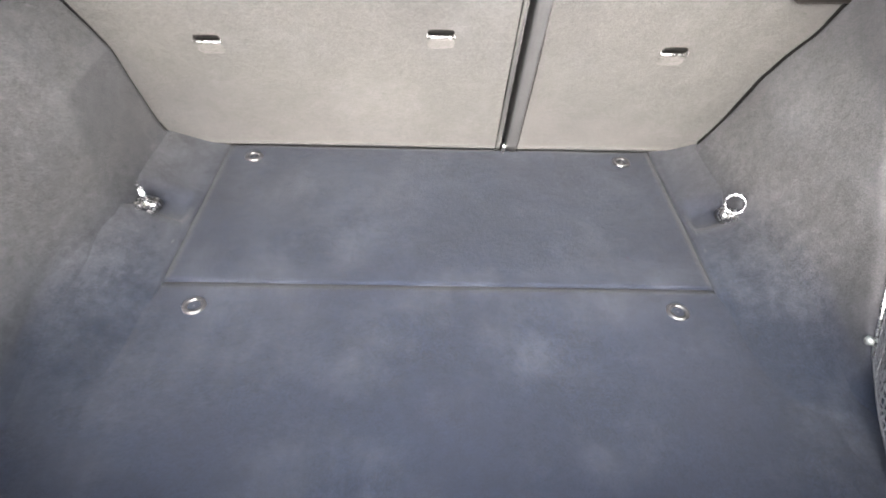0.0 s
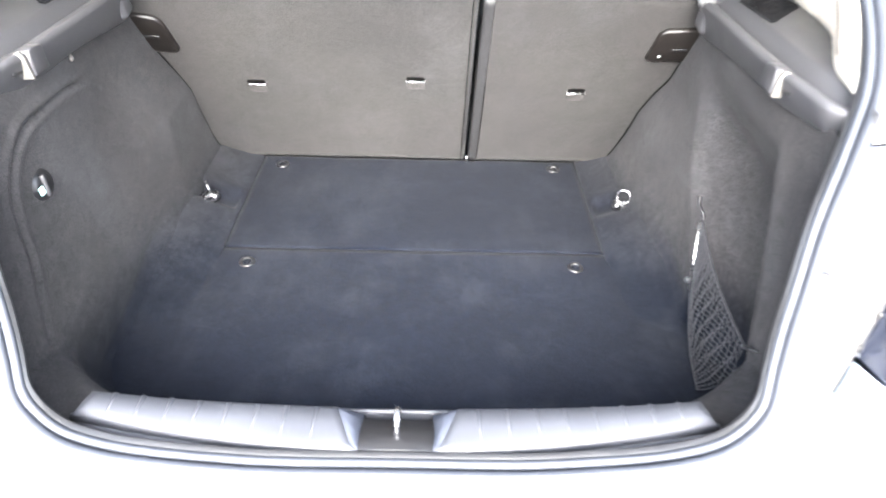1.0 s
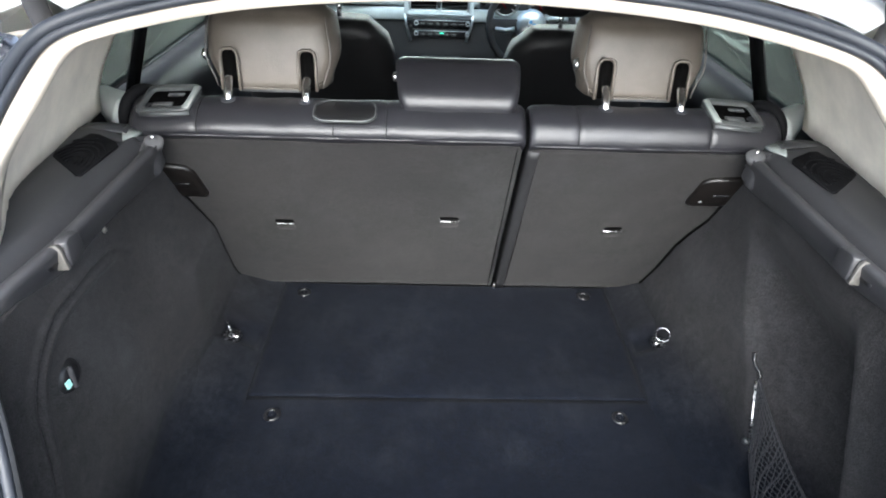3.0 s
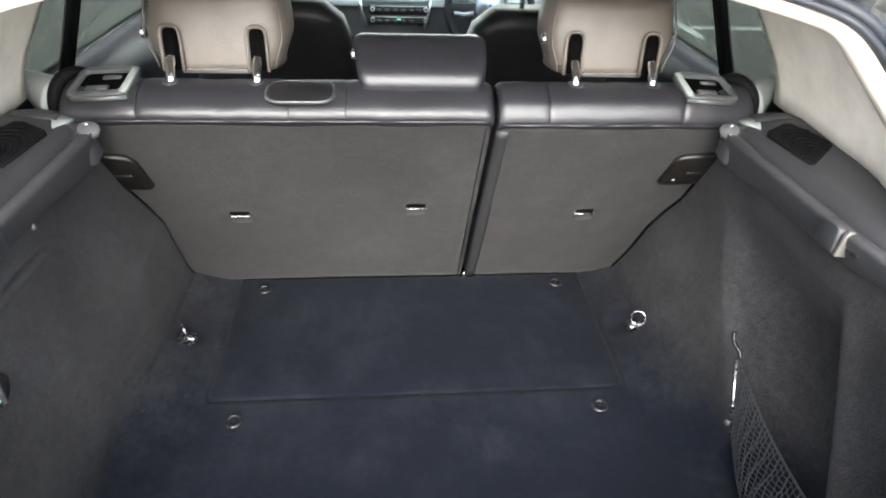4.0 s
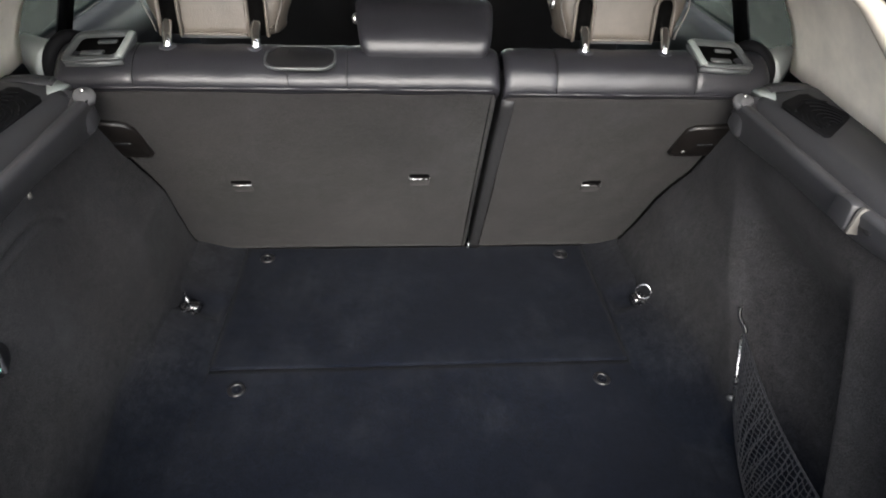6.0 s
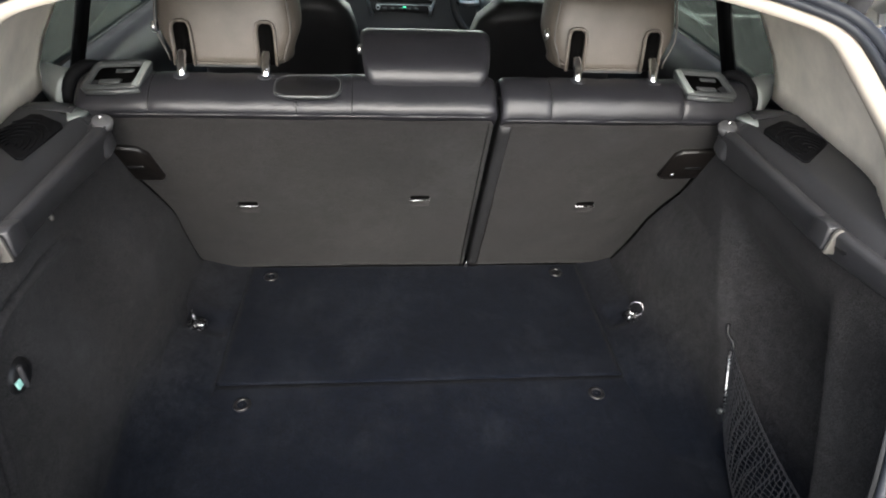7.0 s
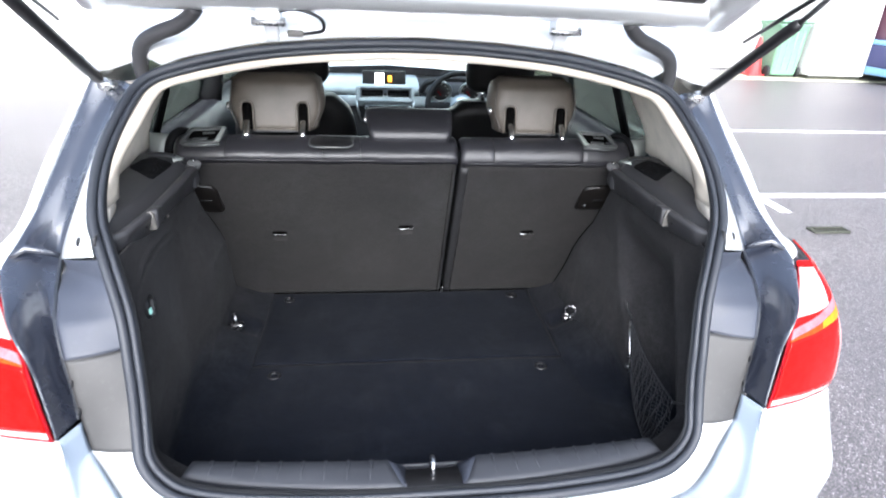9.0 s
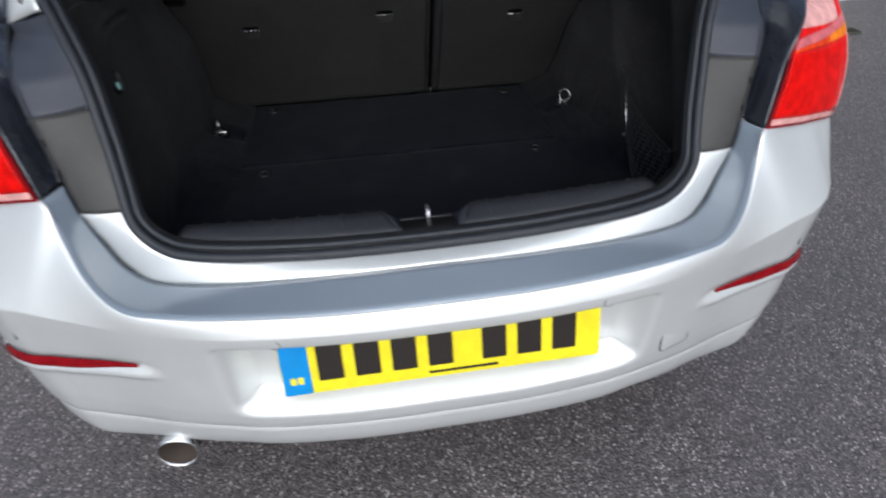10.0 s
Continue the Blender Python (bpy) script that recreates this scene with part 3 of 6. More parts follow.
def bumper():
    b = None
    us = [12 * k / 220 for k in range(221)]
    depths = sorted(set([0.0, 0.0015, 0.005, 0.01, 0.018] + [0.022 + 0.003 * k for k in range(6)] + [0.041 + 0.0043 * k for k in range(41)] + [0.220, 0.226, 0.230, 0.2345, 0.2365, 0.2395, 0.242, 0.252, 0.262, 0.280, 0.294, 0.300, 0.303, 0.305]))
    fine = smooth_line([(-0.15, -0.182, 0.656)] + SKIN_TOP, 13 * 20 + 1)[20:]
    top = [fine[round(k * 240 / 220)] for k in range(221)]
    rows = []
    for f in (0.0, 0.06, 0.2, 0.4, 0.6, 0.8, 0.93, 0.98):
        row = []
        for t, u in zip(top, us):
            e = skin_point(u, 0.0)
            p = t * (1 - f) + e * f
            bulge = math.sin(math.pi * f ** 0.7) * 0.0025
            p.y -= bulge * (1 if u < 5 else 0.6)
            p.x += bulge * (0 if u < 5 else 0.8)
            row.append(p)
        rows.append(row)
    rows += [[skin_point(u, d) for u in us] for d in depths]
    full = [[Vector((-v.x, v.y, v.z)) for v in row[:0:-1]] + row for row in rows]
    b = part("rear_bumper", sheet(full), M_PAINT, car, "silver painted rear bumper", thick=0.003)
    for s in (1, -1):
        rows = []
        for k in range(25):
            x = 0.470 + 0.252 * k / 24
            u = float(np.interp(x, [skin_point(v, 0.1).x for v in us], us))
            z = float(np.interp(x, REFLECTOR_X, REFLECTOR_Z))
            h = 0.0090 * math.sin(math.pi * (0.04 + 0.92 * k / 24)) ** 0.5
            ring = []
            for dz, off in ((h, 0.001), (h * 0.6, 0.004), (-h * 0.6, 0.005), (-h, 0.001)):
                q = skin_point(u, skin_point(u, 0).z - z - dz)
                side = Vector((q.x * 0.55, -0.35, 0)).normalized()
                q = q + side * (off + 0.005)
                ring.append((q.x * s, q.y, q.z))
            rows.append(ring)
        part("reflector", capped(rows), M_DEEPRED, b, "slim dark red reflector strip")
        for x, z in ((0.250, 0.620), (0.668, 0.590)):
            u = float(np.interp(x, [skin_point(v, 0.02).x for v in us], us))
            q = skin_point(u, skin_point(u, 0).z - z)
            m = look((q.x * s, q.y, q.z), (q.x * s + s * q.x * 0.55, q.y - 0.35, q.z))
            sensor = part("parking_sensor", lathe([(0.0, -0.0006), (0.0088, -0.0006), (0.0095, 0.0), (0.0095, 0.004), (0.0, 0.004)], m, 20, False), M_PAINT, b)
            part("ring", lathe([(0.0097, -0.0004), (0.0104, -0.0004), (0.0104, 0.003), (0.0097, 0.003)], m, 20), M_BLACK, sensor)
    u = float(np.interp(0.412, [skin_point(v, 0.1).x for v in us], us))
    q = skin_point(u, 0.155)
    m = look(q, (q.x + 0.30 * q.x, q.y - 0.35, q.z + 0.02))
    part("tow_eye_cover", slab(rounded_rect(0.062, 0.058, 0.006), 0.003, m @ pose(0, 0, 0.0003), 0.0006), M_PAINT, b, "small square painted tow eye cover")
    part("cover_gap", frame_ring(rounded_rect(0.0665, 0.0625, 0.007), rounded_rect(0.0648, 0.0608, 0.006), 0.002, m @ pose(0, 0, 0.0005)), M_DARKSTEEL, b)
    return b


def valance():
    us = [12 * k / 60 for k in range(61)]
    rows = [[skin_point(u, d) + Vector((0, 0.012, 0)) for u in us] for d in (0.285, 0.300, 0.312)]
    rows.append([Vector((v.x * 0.97, v.y + 0.10, v.z - 0.005)) for v in rows[-1]])
    rows.append([Vector((v.x * 0.9, v.y + 0.35, v.z + 0.02)) for v in rows[-2]])
    full = [[Vector((-v.x, v.y, v.z)) for v in row[:0:-1]] + row for row in rows]
    part("undertray", sheet(full), M_BLACK, car, thick=0.003)


# side of the opening: access cover, water channel, tail light
COVER_OUT = [(0.606, 0.212, 0.974), (0.586, 0.135, 0.955), (0.566, 0.076, 0.932), (0.549, 0.042, 0.893), (0.540, 0.028, 0.845), (0.534, 0.020, 0.806), (0.523, 0.006, 0.752)]
CHANNEL_IN = [(0.530, 0.420, 1.225), (0.550, 0.355, 1.175), (0.579, 0.294, 1.096), (0.600, 0.245, 1.02), (0.610, 0.218, 0.976), (0.590, 0.150, 0.957), (0.570, 0.088, 0.932), (0.554, 0.055, 0.893), (0.545, 0.042, 0.845), (0.541, 0.034, 0.81), (0.541, 0.028, 0.795)]
CHANNEL_OUT = [(0.608, 0.455, 1.235), (0.634, 0.425, 1.175), (0.662, 0.365, 1.095), (0.672, 0.295, 1.035), (0.676, 0.232, 1.004), (0.680, 0.172, 0.978), (0.640, 0.098, 0.958), (0.592, 0.030, 0.925), (0.573, 0.008, 0.880), (0.560, -0.008, 0.835), (0.550, -0.021, 0.797)]
PILLAR_SIL = [(0.612, 0.475, 1.245), (0.645, 0.440, 1.180), (0.678, 0.372, 1.10), (0.700, 0.322, 1.03), (0.712, 0.285, 0.995), (0.716, 0.23, 0.985)]


def opening_side(s):
    # satin black access cover with a lid, from the seal out to the channel
    oz = [p[2] for p in COVER_OUT[::-1]]
    def cover_point(z, f):
        p0 = Vector((edge_x(z) - 0.008, edge_y(z) - 0.001, z))
        zo = min(z, 0.974)
        p1 = Vector((float(np.interp(zo, oz, [p[0] for p in COVER_OUT[::-1]])), float(np.interp(zo, oz, [p[1] for p in COVER_OUT[::-1]])), z - 0.028 * ease((z - 0.95) / 0.055)))
        p = p0 * (1 - f) + p1 * f
        p.y += (0.004 if f > 0.99 else 0.0) - 0.004 * math.sin(math.pi * f)
        return Vector((p.x * s, p.y, p.z))
    for name, lo, hi in (("light_access_lid", 0.753, 0.8895), ("light_access_cover", 0.8910, 1.004)):
        rows = [[cover_point(lo + (hi - lo) * k / 23, i / 12) for i in range(13)] for k in range(24)]
        cover = part(name, sheet(rows), M_LID if name.endswith("lid") else M_COVER, car, "satin black plastic light access panel", thick=0.0015)
        if name == "light_access_lid":
            for z in (0.815, 0.858):
                p = cover_point(z, 0.95)
                part("clip", rbox((0.005, 0.005, 0.012), 0.0015, pose(p.x, p.y - 0.001, z), 1), M_BLACK, cover)
    part("lid_seam", tube([cover_point(0.8903, 0.12 + 0.86 * i / 12) + Vector((0, 0.0005, 0)) for i in range(13)], 0.0013, 6), M_BLACK, car)
    # painted plate with the bump stop
    rows = []
    inner = arc_of([(edge_x(z) + 0.002, edge_y(z) - 0.002, z) for z in (1.19, 1.15, 1.10, 1.05, 1.025, 1.007)], 20)
    outer = arc_of([(0.548, 0.358, 1.180), (0.562, 0.330, 1.145), (0.579, 0.296, 1.096), (0.598, 0.250, 1.03), (0.606, 0.228, 0.996), (0.606, 0.214, 0.977)], 20)
    for k in range(7):
        f = k / 6
        rows.append([((p.x * (1 - f) + q.x * f) * s, p.y * (1 - f) + q.y * f - 0.003 * ease((1.03 - p.z) / 0.02), p.z * (1 - f) + q.z * f) for p, q in zip(inner, outer)])
    part("bump_stop_plate", sheet(rows), M_PAINT, car, thick=0.002)
    m = look((0.558 * s, 0.208, 1.008), (0.572 * s, 0.1, 1.05))
    part("bump_stop", lathe([(0.0, -0.018), (0.008, -0.018), (0.0125, -0.013), (0.0155, -0.003), (0.0155, 0.004), (0.0, 0.004)], m, 18, False), M_BLACK, car, "black rubber bump stop")
    # dark plastic water channel
    a = smooth_line(CHANNEL_IN, 60)
    b = smooth_line(CHANNEL_OUT, 60)
    rows = []
    for f in (k / 20 for k in range(21)):
        deep = float(np.interp(f, [0, 0.05, 0.25, 0.5, 0.72, 0.88, 0.97, 1], [0.0, 0.016, 0.024, 0.017, 0.005, -0.002, -0.002, 0.004]))
        row = []
        for p, q in zip(a, b):
            z = p.z * (1 - f) + q.z * f
            low = ease((z - 0.797) / 0.035)
            dome = 0.027 * math.exp(-((z - 0.940) / 0.034) ** 2) * ease((f - 0.30) / 0.35) * ease((1.06 - f) / 0.30)
            row.append(((p.x * (1 - f) + q.x * f) * s, p.y * (1 - f) + q.y * f + deep * low - dome, z + 0.3 * dome))
        rows.append(row)
    part("water_channel", sheet(rows), M_CHANNEL, car, "dark plastic water channel beside the opening", thick=0.002)
    part("channel_edge", tube([(p.x * s, p.y - 0.001, p.z) for p in smooth_line(CHANNEL_IN[2:], 40)], 0.0035, 6), M_RUBBER, car)
    part("shoulder_cap", tube([(0.612 * s, 0.222, 0.978), (0.632 * s, 0.212, 0.992), (0.655 * s, 0.206, 0.999), (0.674 * s, 0.192, 0.989)], [0.004, 0.007, 0.007, 0.004], 8), M_CHANNEL, car)
    # painted pillar outside the channel, round to the car's flank
    a, b = smooth_line(CHANNEL_OUT[:6], 40), smooth_line(PILLAR_SIL, 40)
    c = smooth_line([(0.63, 0.60, 1.25), (0.672, 0.62, 1.19), (0.712, 0.62, 1.10), (0.745, 0.62, 1.03), (0.77, 0.62, 0.99), (0.79, 0.62, 0.955)], 40)
    rows = []
    for f in (0, 0.2, 0.5, 0.8, 1):
        bow = 0.006 * math.sin(math.pi * f)
        rows.append([((p.x * (1 - f) + q.x * f + bow) * s, p.y * (1 - f) + q.y * f - bow, p.z * (1 - f) + q.z * f) for p, q in zip(a, b)])
    for f in (0.3, 0.65, 1):
        rows.append([((p.x * (1 - f) + q.x * f + 0.01 * math.sin(math.pi * f)) * s, p.y * (1 - f) + q.y * f, p.z * (1 - f) + q.z * f) for p, q in zip(b, c)])
    part("rear_pillar", sheet(rows), M_PAINT, car, thick=0.002)


# tail light face: inner edge to outer silhouette, low to high
LIGHT = [  # z: (inner, mid, outer, wrapped)
    ((0.552, -0.020, 0.795), (0.672, 0.032, 0.772), (0.785, 0.115, 0.744), (0.812, 0.26, 0.742)),
    ((0.560, -0.012, 0.825), (0.674, 0.034, 0.803), (0.783, 0.112, 0.780), (0.812, 0.26, 0.78)),
    ((0.572, 0.002, 0.875), (0.676, 0.042, 0.855), (0.772, 0.112, 0.840), (0.806, 0.26, 0.84)),
    ((0.582, 0.016, 0.912), (0.674, 0.054, 0.895), (0.757, 0.114, 0.884), (0.796, 0.26, 0.885)),
    ((0.610, 0.052, 0.938), (0.680, 0.078, 0.925), (0.742, 0.122, 0.918), (0.785, 0.26, 0.92)),
    ((0.650, 0.110, 0.960), (0.694, 0.120, 0.952), (0.732, 0.145, 0.948), (0.772, 0.27, 0.95)),
    ((0.682, 0.165, 0.977), (0.702, 0.168, 0.976), (0.722, 0.182, 0.974), (0.758, 0.28, 0.97))]


LIGHT_GRID = [[None] * 31 for _ in range(61)]
_rows = [smooth_line(r, 31) for r in LIGHT]
for _u in range(31):
    for _v, _p in enumerate(smooth_line([r[_u] for r in _rows], 61)):
        LIGHT_GRID[_v][_u] = _p


def tail_light(s):
    t = part("tail_light", sheet([[(p.x * s, p.y + 0.012, p.z) for p in LIGHT_GRID[v]] for v in range(0, 61, 3)]), M_BLACK, car, "red tail light with amber and clear bands", thick=0.002)

    def at(v, u, lift):
        a, b = min(v, 0.9999) * 60, min(u, 0.9999) * 30
        i, k = int(a), int(b)
        a, b = a - i, b - k
        p = (LIGHT_GRID[i][k] * (1 - b) + LIGHT_GRID[i][k + 1] * b) * (1 - a) + (LIGHT_GRID[i + 1][k] * (1 - b) + LIGHT_GRID[i + 1][k + 1] * b) * a
        return ((p.x + lift * 0.4) * s, p.y - lift, p.z)

    def patch(name, material, low, high, u0, u1, lift, label=""):
        rows = []
        for k in range(13):
            row = []
            for n in range(25):
                u = u0 + (u1 - u0) * n / 24
                row.append(at(low(u) + (high(u) - low(u)) * k / 12, u, lift))
            rows.append(row)
        return part(name, sheet(rows), material, t, label, thick=0.003)

    amber = lambda u: 0.455 + 0.20 * u
    pink = lambda u: amber(u) + 0.012 + 0.13 * u
    clear = lambda u: min(0.90, pink(u) + 0.070)
    patch("rim", M_DEEPRED, lambda u: 0.0, lambda u: 0.032, 0.0, 1.0, 0.001, "dark red surround")
    patch("rim", M_DEEPRED, lambda u: 0.032, lambda u: 0.95, 0.0, 0.028, 0.001)
    patch("rim", M_RED, lambda u: 0.95, lambda u: 1.0, 0.0, 1.0, 0.001)
    patch("lower_strip", M_PALELENS, lambda u: 0.036, lambda u: 0.092, 0.032, 0.60, 0.0014, "pale clear strip")
    patch("brake_lens", M_RED, lambda u: 0.096, lambda u: amber(u) - 0.003, 0.032, 0.585, 0.0025, "bright red lens")
    patch("indicator_lens", M_ORANGE, amber, lambda u: pink(u) - 0.003, 0.032, 0.34, 0.0025, "orange red lens")
    patch("indicator_lens", M_AMBER, amber, lambda u: pink(u) - 0.003, 0.34, 0.63, 0.0025, "amber lens")
    patch("reversing_lens", M_CLEAR, pink, clear, 0.032, 0.63, 0.0025, "pale pink clear lens")
    patch("red_wedge", M_RED, lambda u: clear(u) + 0.002, lambda u: clear(u) + 0.004 + 0.075 * max(0.0, 1 - u / 0.40), 0.032, 0.42, 0.0022)
    patch("upper_clear", M_PALELENS, lambda u: clear(u) + 0.006 + 0.075 * max(0.0, 1 - u / 0.40), lambda u: 0.945, 0.032, 0.47, 0.0025, "milky clear lens")
    patch("upper_lens", M_RED, lambda u: clear(u) + 0.006, lambda u: 0.945, 0.475, 1.0, 0.0025)
    patch("side_joint", M_PALELENS, lambda u: 0.096, lambda u: amber(u) - 0.005, 0.588, 0.596, 0.003)
    patch("side_lens", M_WRAPRED, lambda u: 0.036, lambda u: amber(u) - 0.003, 0.600, 1.0, 0.0022, "translucent dark red side lens")
    patch("side_lens", M_WRAPRED, amber, lambda u: clear(u), 0.634, 1.0, 0.0022)


lower_flange()
for s in (1, -1):
    opening_side(s)
    tail_light(s)
bumper()
valance()


# ---- roof, flanks, tailgate ----
def roof_and_flanks():
    # roof flange above the opening and the roof skin
    xs = [-0.60 + 1.2 * k / 40 for k in range(41)]

    def top_z(x):
        return 1.388 - 0.10 * abs(x / 0.6) ** 2.6

    def seal_at(x):
        ax = abs(x)
        px = [p[0] for p in OPENING[:15:-1]]
        return float(np.interp(ax, px, [p[1] for p in OPENING[:15:-1]])), float(np.interp(ax, px, [p[2] for p in OPENING[:15:-1]]))
    rows = []
    for f in (0.0, 0.15, 0.35, 0.6, 0.8, 0.92, 1.0):
        row = []
        for x in xs:
            y0, z0 = seal_at(x * 0.53 / 0.6 if abs(x) > 0.5 else x)
            row.append((x, y0 - 0.004 + 0.055 * f ** 1.5 + 0.02 * (abs(x) / 0.6) ** 4, z0 + 0.006 + (top_z(x) - z0 - 0.006) * (1 - (1 - f) ** 1.4)))
        rows.append(row)
    part("roof_flange", sheet(rows), M_PAINT, car, thick=0.002)
    rows = []
    for y in (0.535, 0.8, 1.1, 1.5, 1.9, 2.05):
        rise = 0.03 * math.sin(math.pi * min(1, (y - 0.5) / 2.0))
        rows.append([(x, y, top_z(x) + rise) for x in xs])
    part("roof", sheet(rows), M_PAINT, car, thick=0.004)
    rows = []
    for y in (0.50, 0.56, 0.8, 1.1, 1.5, 1.9, 2.05):
        row = []
        for x in xs:
            y0, z0 = seal_at(x)
            low = (z0 - 0.022) if y < 0.52 else top_z(x) - 0.075
            row.append((x * 0.985, y + 0.0, low if y < 0.52 else min(low, 1.315) + (0.0 if y > 0.6 else -0.012)))
        rows.append(row)
    part("roof_lining", sheet(rows), M_HEADLINER, car, "beige fabric roof lining", thick=0.004)
    for s in (1, -1):
        # flank below the windows
        rows = []
        for z, x in ((0.27, 0.80), (0.33, 0.835), (0.45, 0.855), (0.60, 0.868), (0.72, 0.862), (0.80, 0.852), (0.88, 0.838), (0.925, 0.815), (0.958, 0.785)):
            row = []
            for k in range(56):
                y = 0.27 + 3.55 * k / 55
                narrow = 0.055 * ease((0.75 - y) / 0.5) + 0.10 * ease((y - 3.1) / 0.9)
                row.append(((x - narrow) * s, y, z))
            rows.append(row)
        bm = sheet(rows)
        gone = [f for f in bm.faces if any((f.calc_center_median() - Vector((0, y, 0.31))).yz.length < 0.36 for y in (0.62, 3.31))]
        bmesh.ops.delete(bm, geom=gone, context="FACES")
        part("flank", bm, M_PAINT, car, thick=0.003)
        part("window_sill", tube([(0.772 * s, y, 0.958) for y in (0.80, 1.2, 1.6, 2.0, 2.6)], 0.012, 8), M_BLACK, car)
        part("roof_rail", tube(smooth_line([(0.64 * s, 0.56, 1.245), (0.625 * s, 0.8, 1.30), (0.615 * s, 1.3, 1.325), (0.62 * s, 1.9, 1.315), (0.70 * s, 2.5, 1.10), (0.735 * s, 2.75, 0.985)], 30), 0.030, 8), M_PAINT, car)
        part("side_window", sheet([[(0.768 * s, 0.86, 0.958), (0.768 * s, 1.4, 0.958), (0.768 * s, 2.0, 0.958), (0.75 * s, 2.62, 0.958)], [(0.70 * s, 0.90, 1.16), (0.70 * s, 1.4, 1.16), (0.70 * s, 2.0, 1.16), (0.70 * s, 2.40, 1.14)], [(0.645 * s, 1.0, 1.285), (0.64 * s, 1.4, 1.305), (0.64 * s, 1.85, 1.30), (0.665 * s, 2.15, 1.26)]]), M_GLASS, car, "clear side window glass", thick=0.004).visible_shadow = False
        part("rear_quarter", sheet([[(0.785 * s, 0.58, 0.965), (0.745 * s, 0.60, 1.04), (0.69 * s, 0.60, 1.14), (0.63 * s, 0.58, 1.25)], [(0.782 * s, 0.90, 0.958), (0.75 * s, 0.92, 1.04), (0.70 * s, 0.95, 1.15), (0.64 * s, 1.0, 1.285)]]), M_PAINT, car, thick=0.004)
        # inner door trim and pillars
        rows = [[(x * s, y, z) for y in (0.80, 1.0, 1.4, 1.8, 2.2, 2.6)] for x, z in ((0.70, 0.40), (0.68, 0.60), (0.69, 0.80), (0.675, 0.88), (0.685, 0.948), (0.71, 0.966), (0.755, 0.962))]
        part("door_trim", sheet(rows), M_PLASTIC, car, "dark plastic inner door trim", thick=0.004)
        rows = [[(x * s, y + dy, z) for x, y in ((0.715, 0), (0.722, 0.02), (0.722, 0.055), (0.715, 0.07))] for dy, z in ((0.975, 0.96), (1.0, 1.04), (1.03, 1.14), (1.06, 1.24))]
        rows = [[(x - s * 0.075 * (z - 0.96) / 0.28, y, z) for x, y, z in r] for r in rows]
        part("seat_belt", sheet(rows), M_BLACK, car, "black seat belt webbing", thick=0.004)
        part("door_pillar", tube(smooth_line([(0.735 * s, 1.75, 0.96), (0.70 * s, 1.76, 1.14), (0.635 * s, 1.74, 1.31)], 8), 0.045, 8), M_BLACK, car)
        for y in (0.62, 3.31):
            w = part("wheel", lathe([(0.20, -0.10), (0.285, -0.105), (0.312, -0.085), (0.316, 0.0), (0.312, 0.085), (0.285, 0.105), (0.20, 0.10)], pose(0.75 * s, y, 0.316, 0, 90, 0), 36), M_TYRE, car)
            part("rim", lathe([(0.001, -0.02), (0.05, -0.03), (0.18, -0.015), (0.205, -0.06), (0.21, 0.06), (0.18, 0.03), (0.05, 0.035), (0.001, 0.03)], pose(0.77 * s, y, 0.316, 0, 90 * s, 0), 36, False), M_STEEL, w)
    # windscreen, bonnet, nose, floor
    part("windscreen", sheet([[(-0.70, 2.80, 0.975), (0, 2.93, 0.985), (0.70, 2.80, 0.975)], [(-0.66, 2.42, 1.16), (0, 2.5, 1.185), (0.66, 2.42, 1.16)], [(-0.60, 2.06, 1.325), (0, 2.08, 1.378), (0.60, 2.06, 1.325)]]), M_SCREENGLASS, car, "clear windscreen", thick=0.004).visible_shadow = False
    part("bonnet", sheet([[(x * w, y - 0.1 * abs(x) ** 2, z - 0.05 * x * x) for x in (-1, -0.6, 0, 0.6, 1)] for y, z, w in ((2.85, 0.975, 0.80), (3.3, 0.93, 0.80), (3.8, 0.84, 0.76), (4.05, 0.70, 0.66), (4.08, 0.45, 0.66), (4.02, 0.25, 0.64))]), M_PAINT, car, thick=0.004)
    part("underbody", rbox((1.50, 3.6, 0.06), 0.02, pose(0, 2.05, 0.27), 1), M_BLACK, car)
    part("cabin_floor", rbox((1.36, 1.95, 0.04), 0.01, pose(0, 1.82, 0.34), 1), M_CABIN, car)


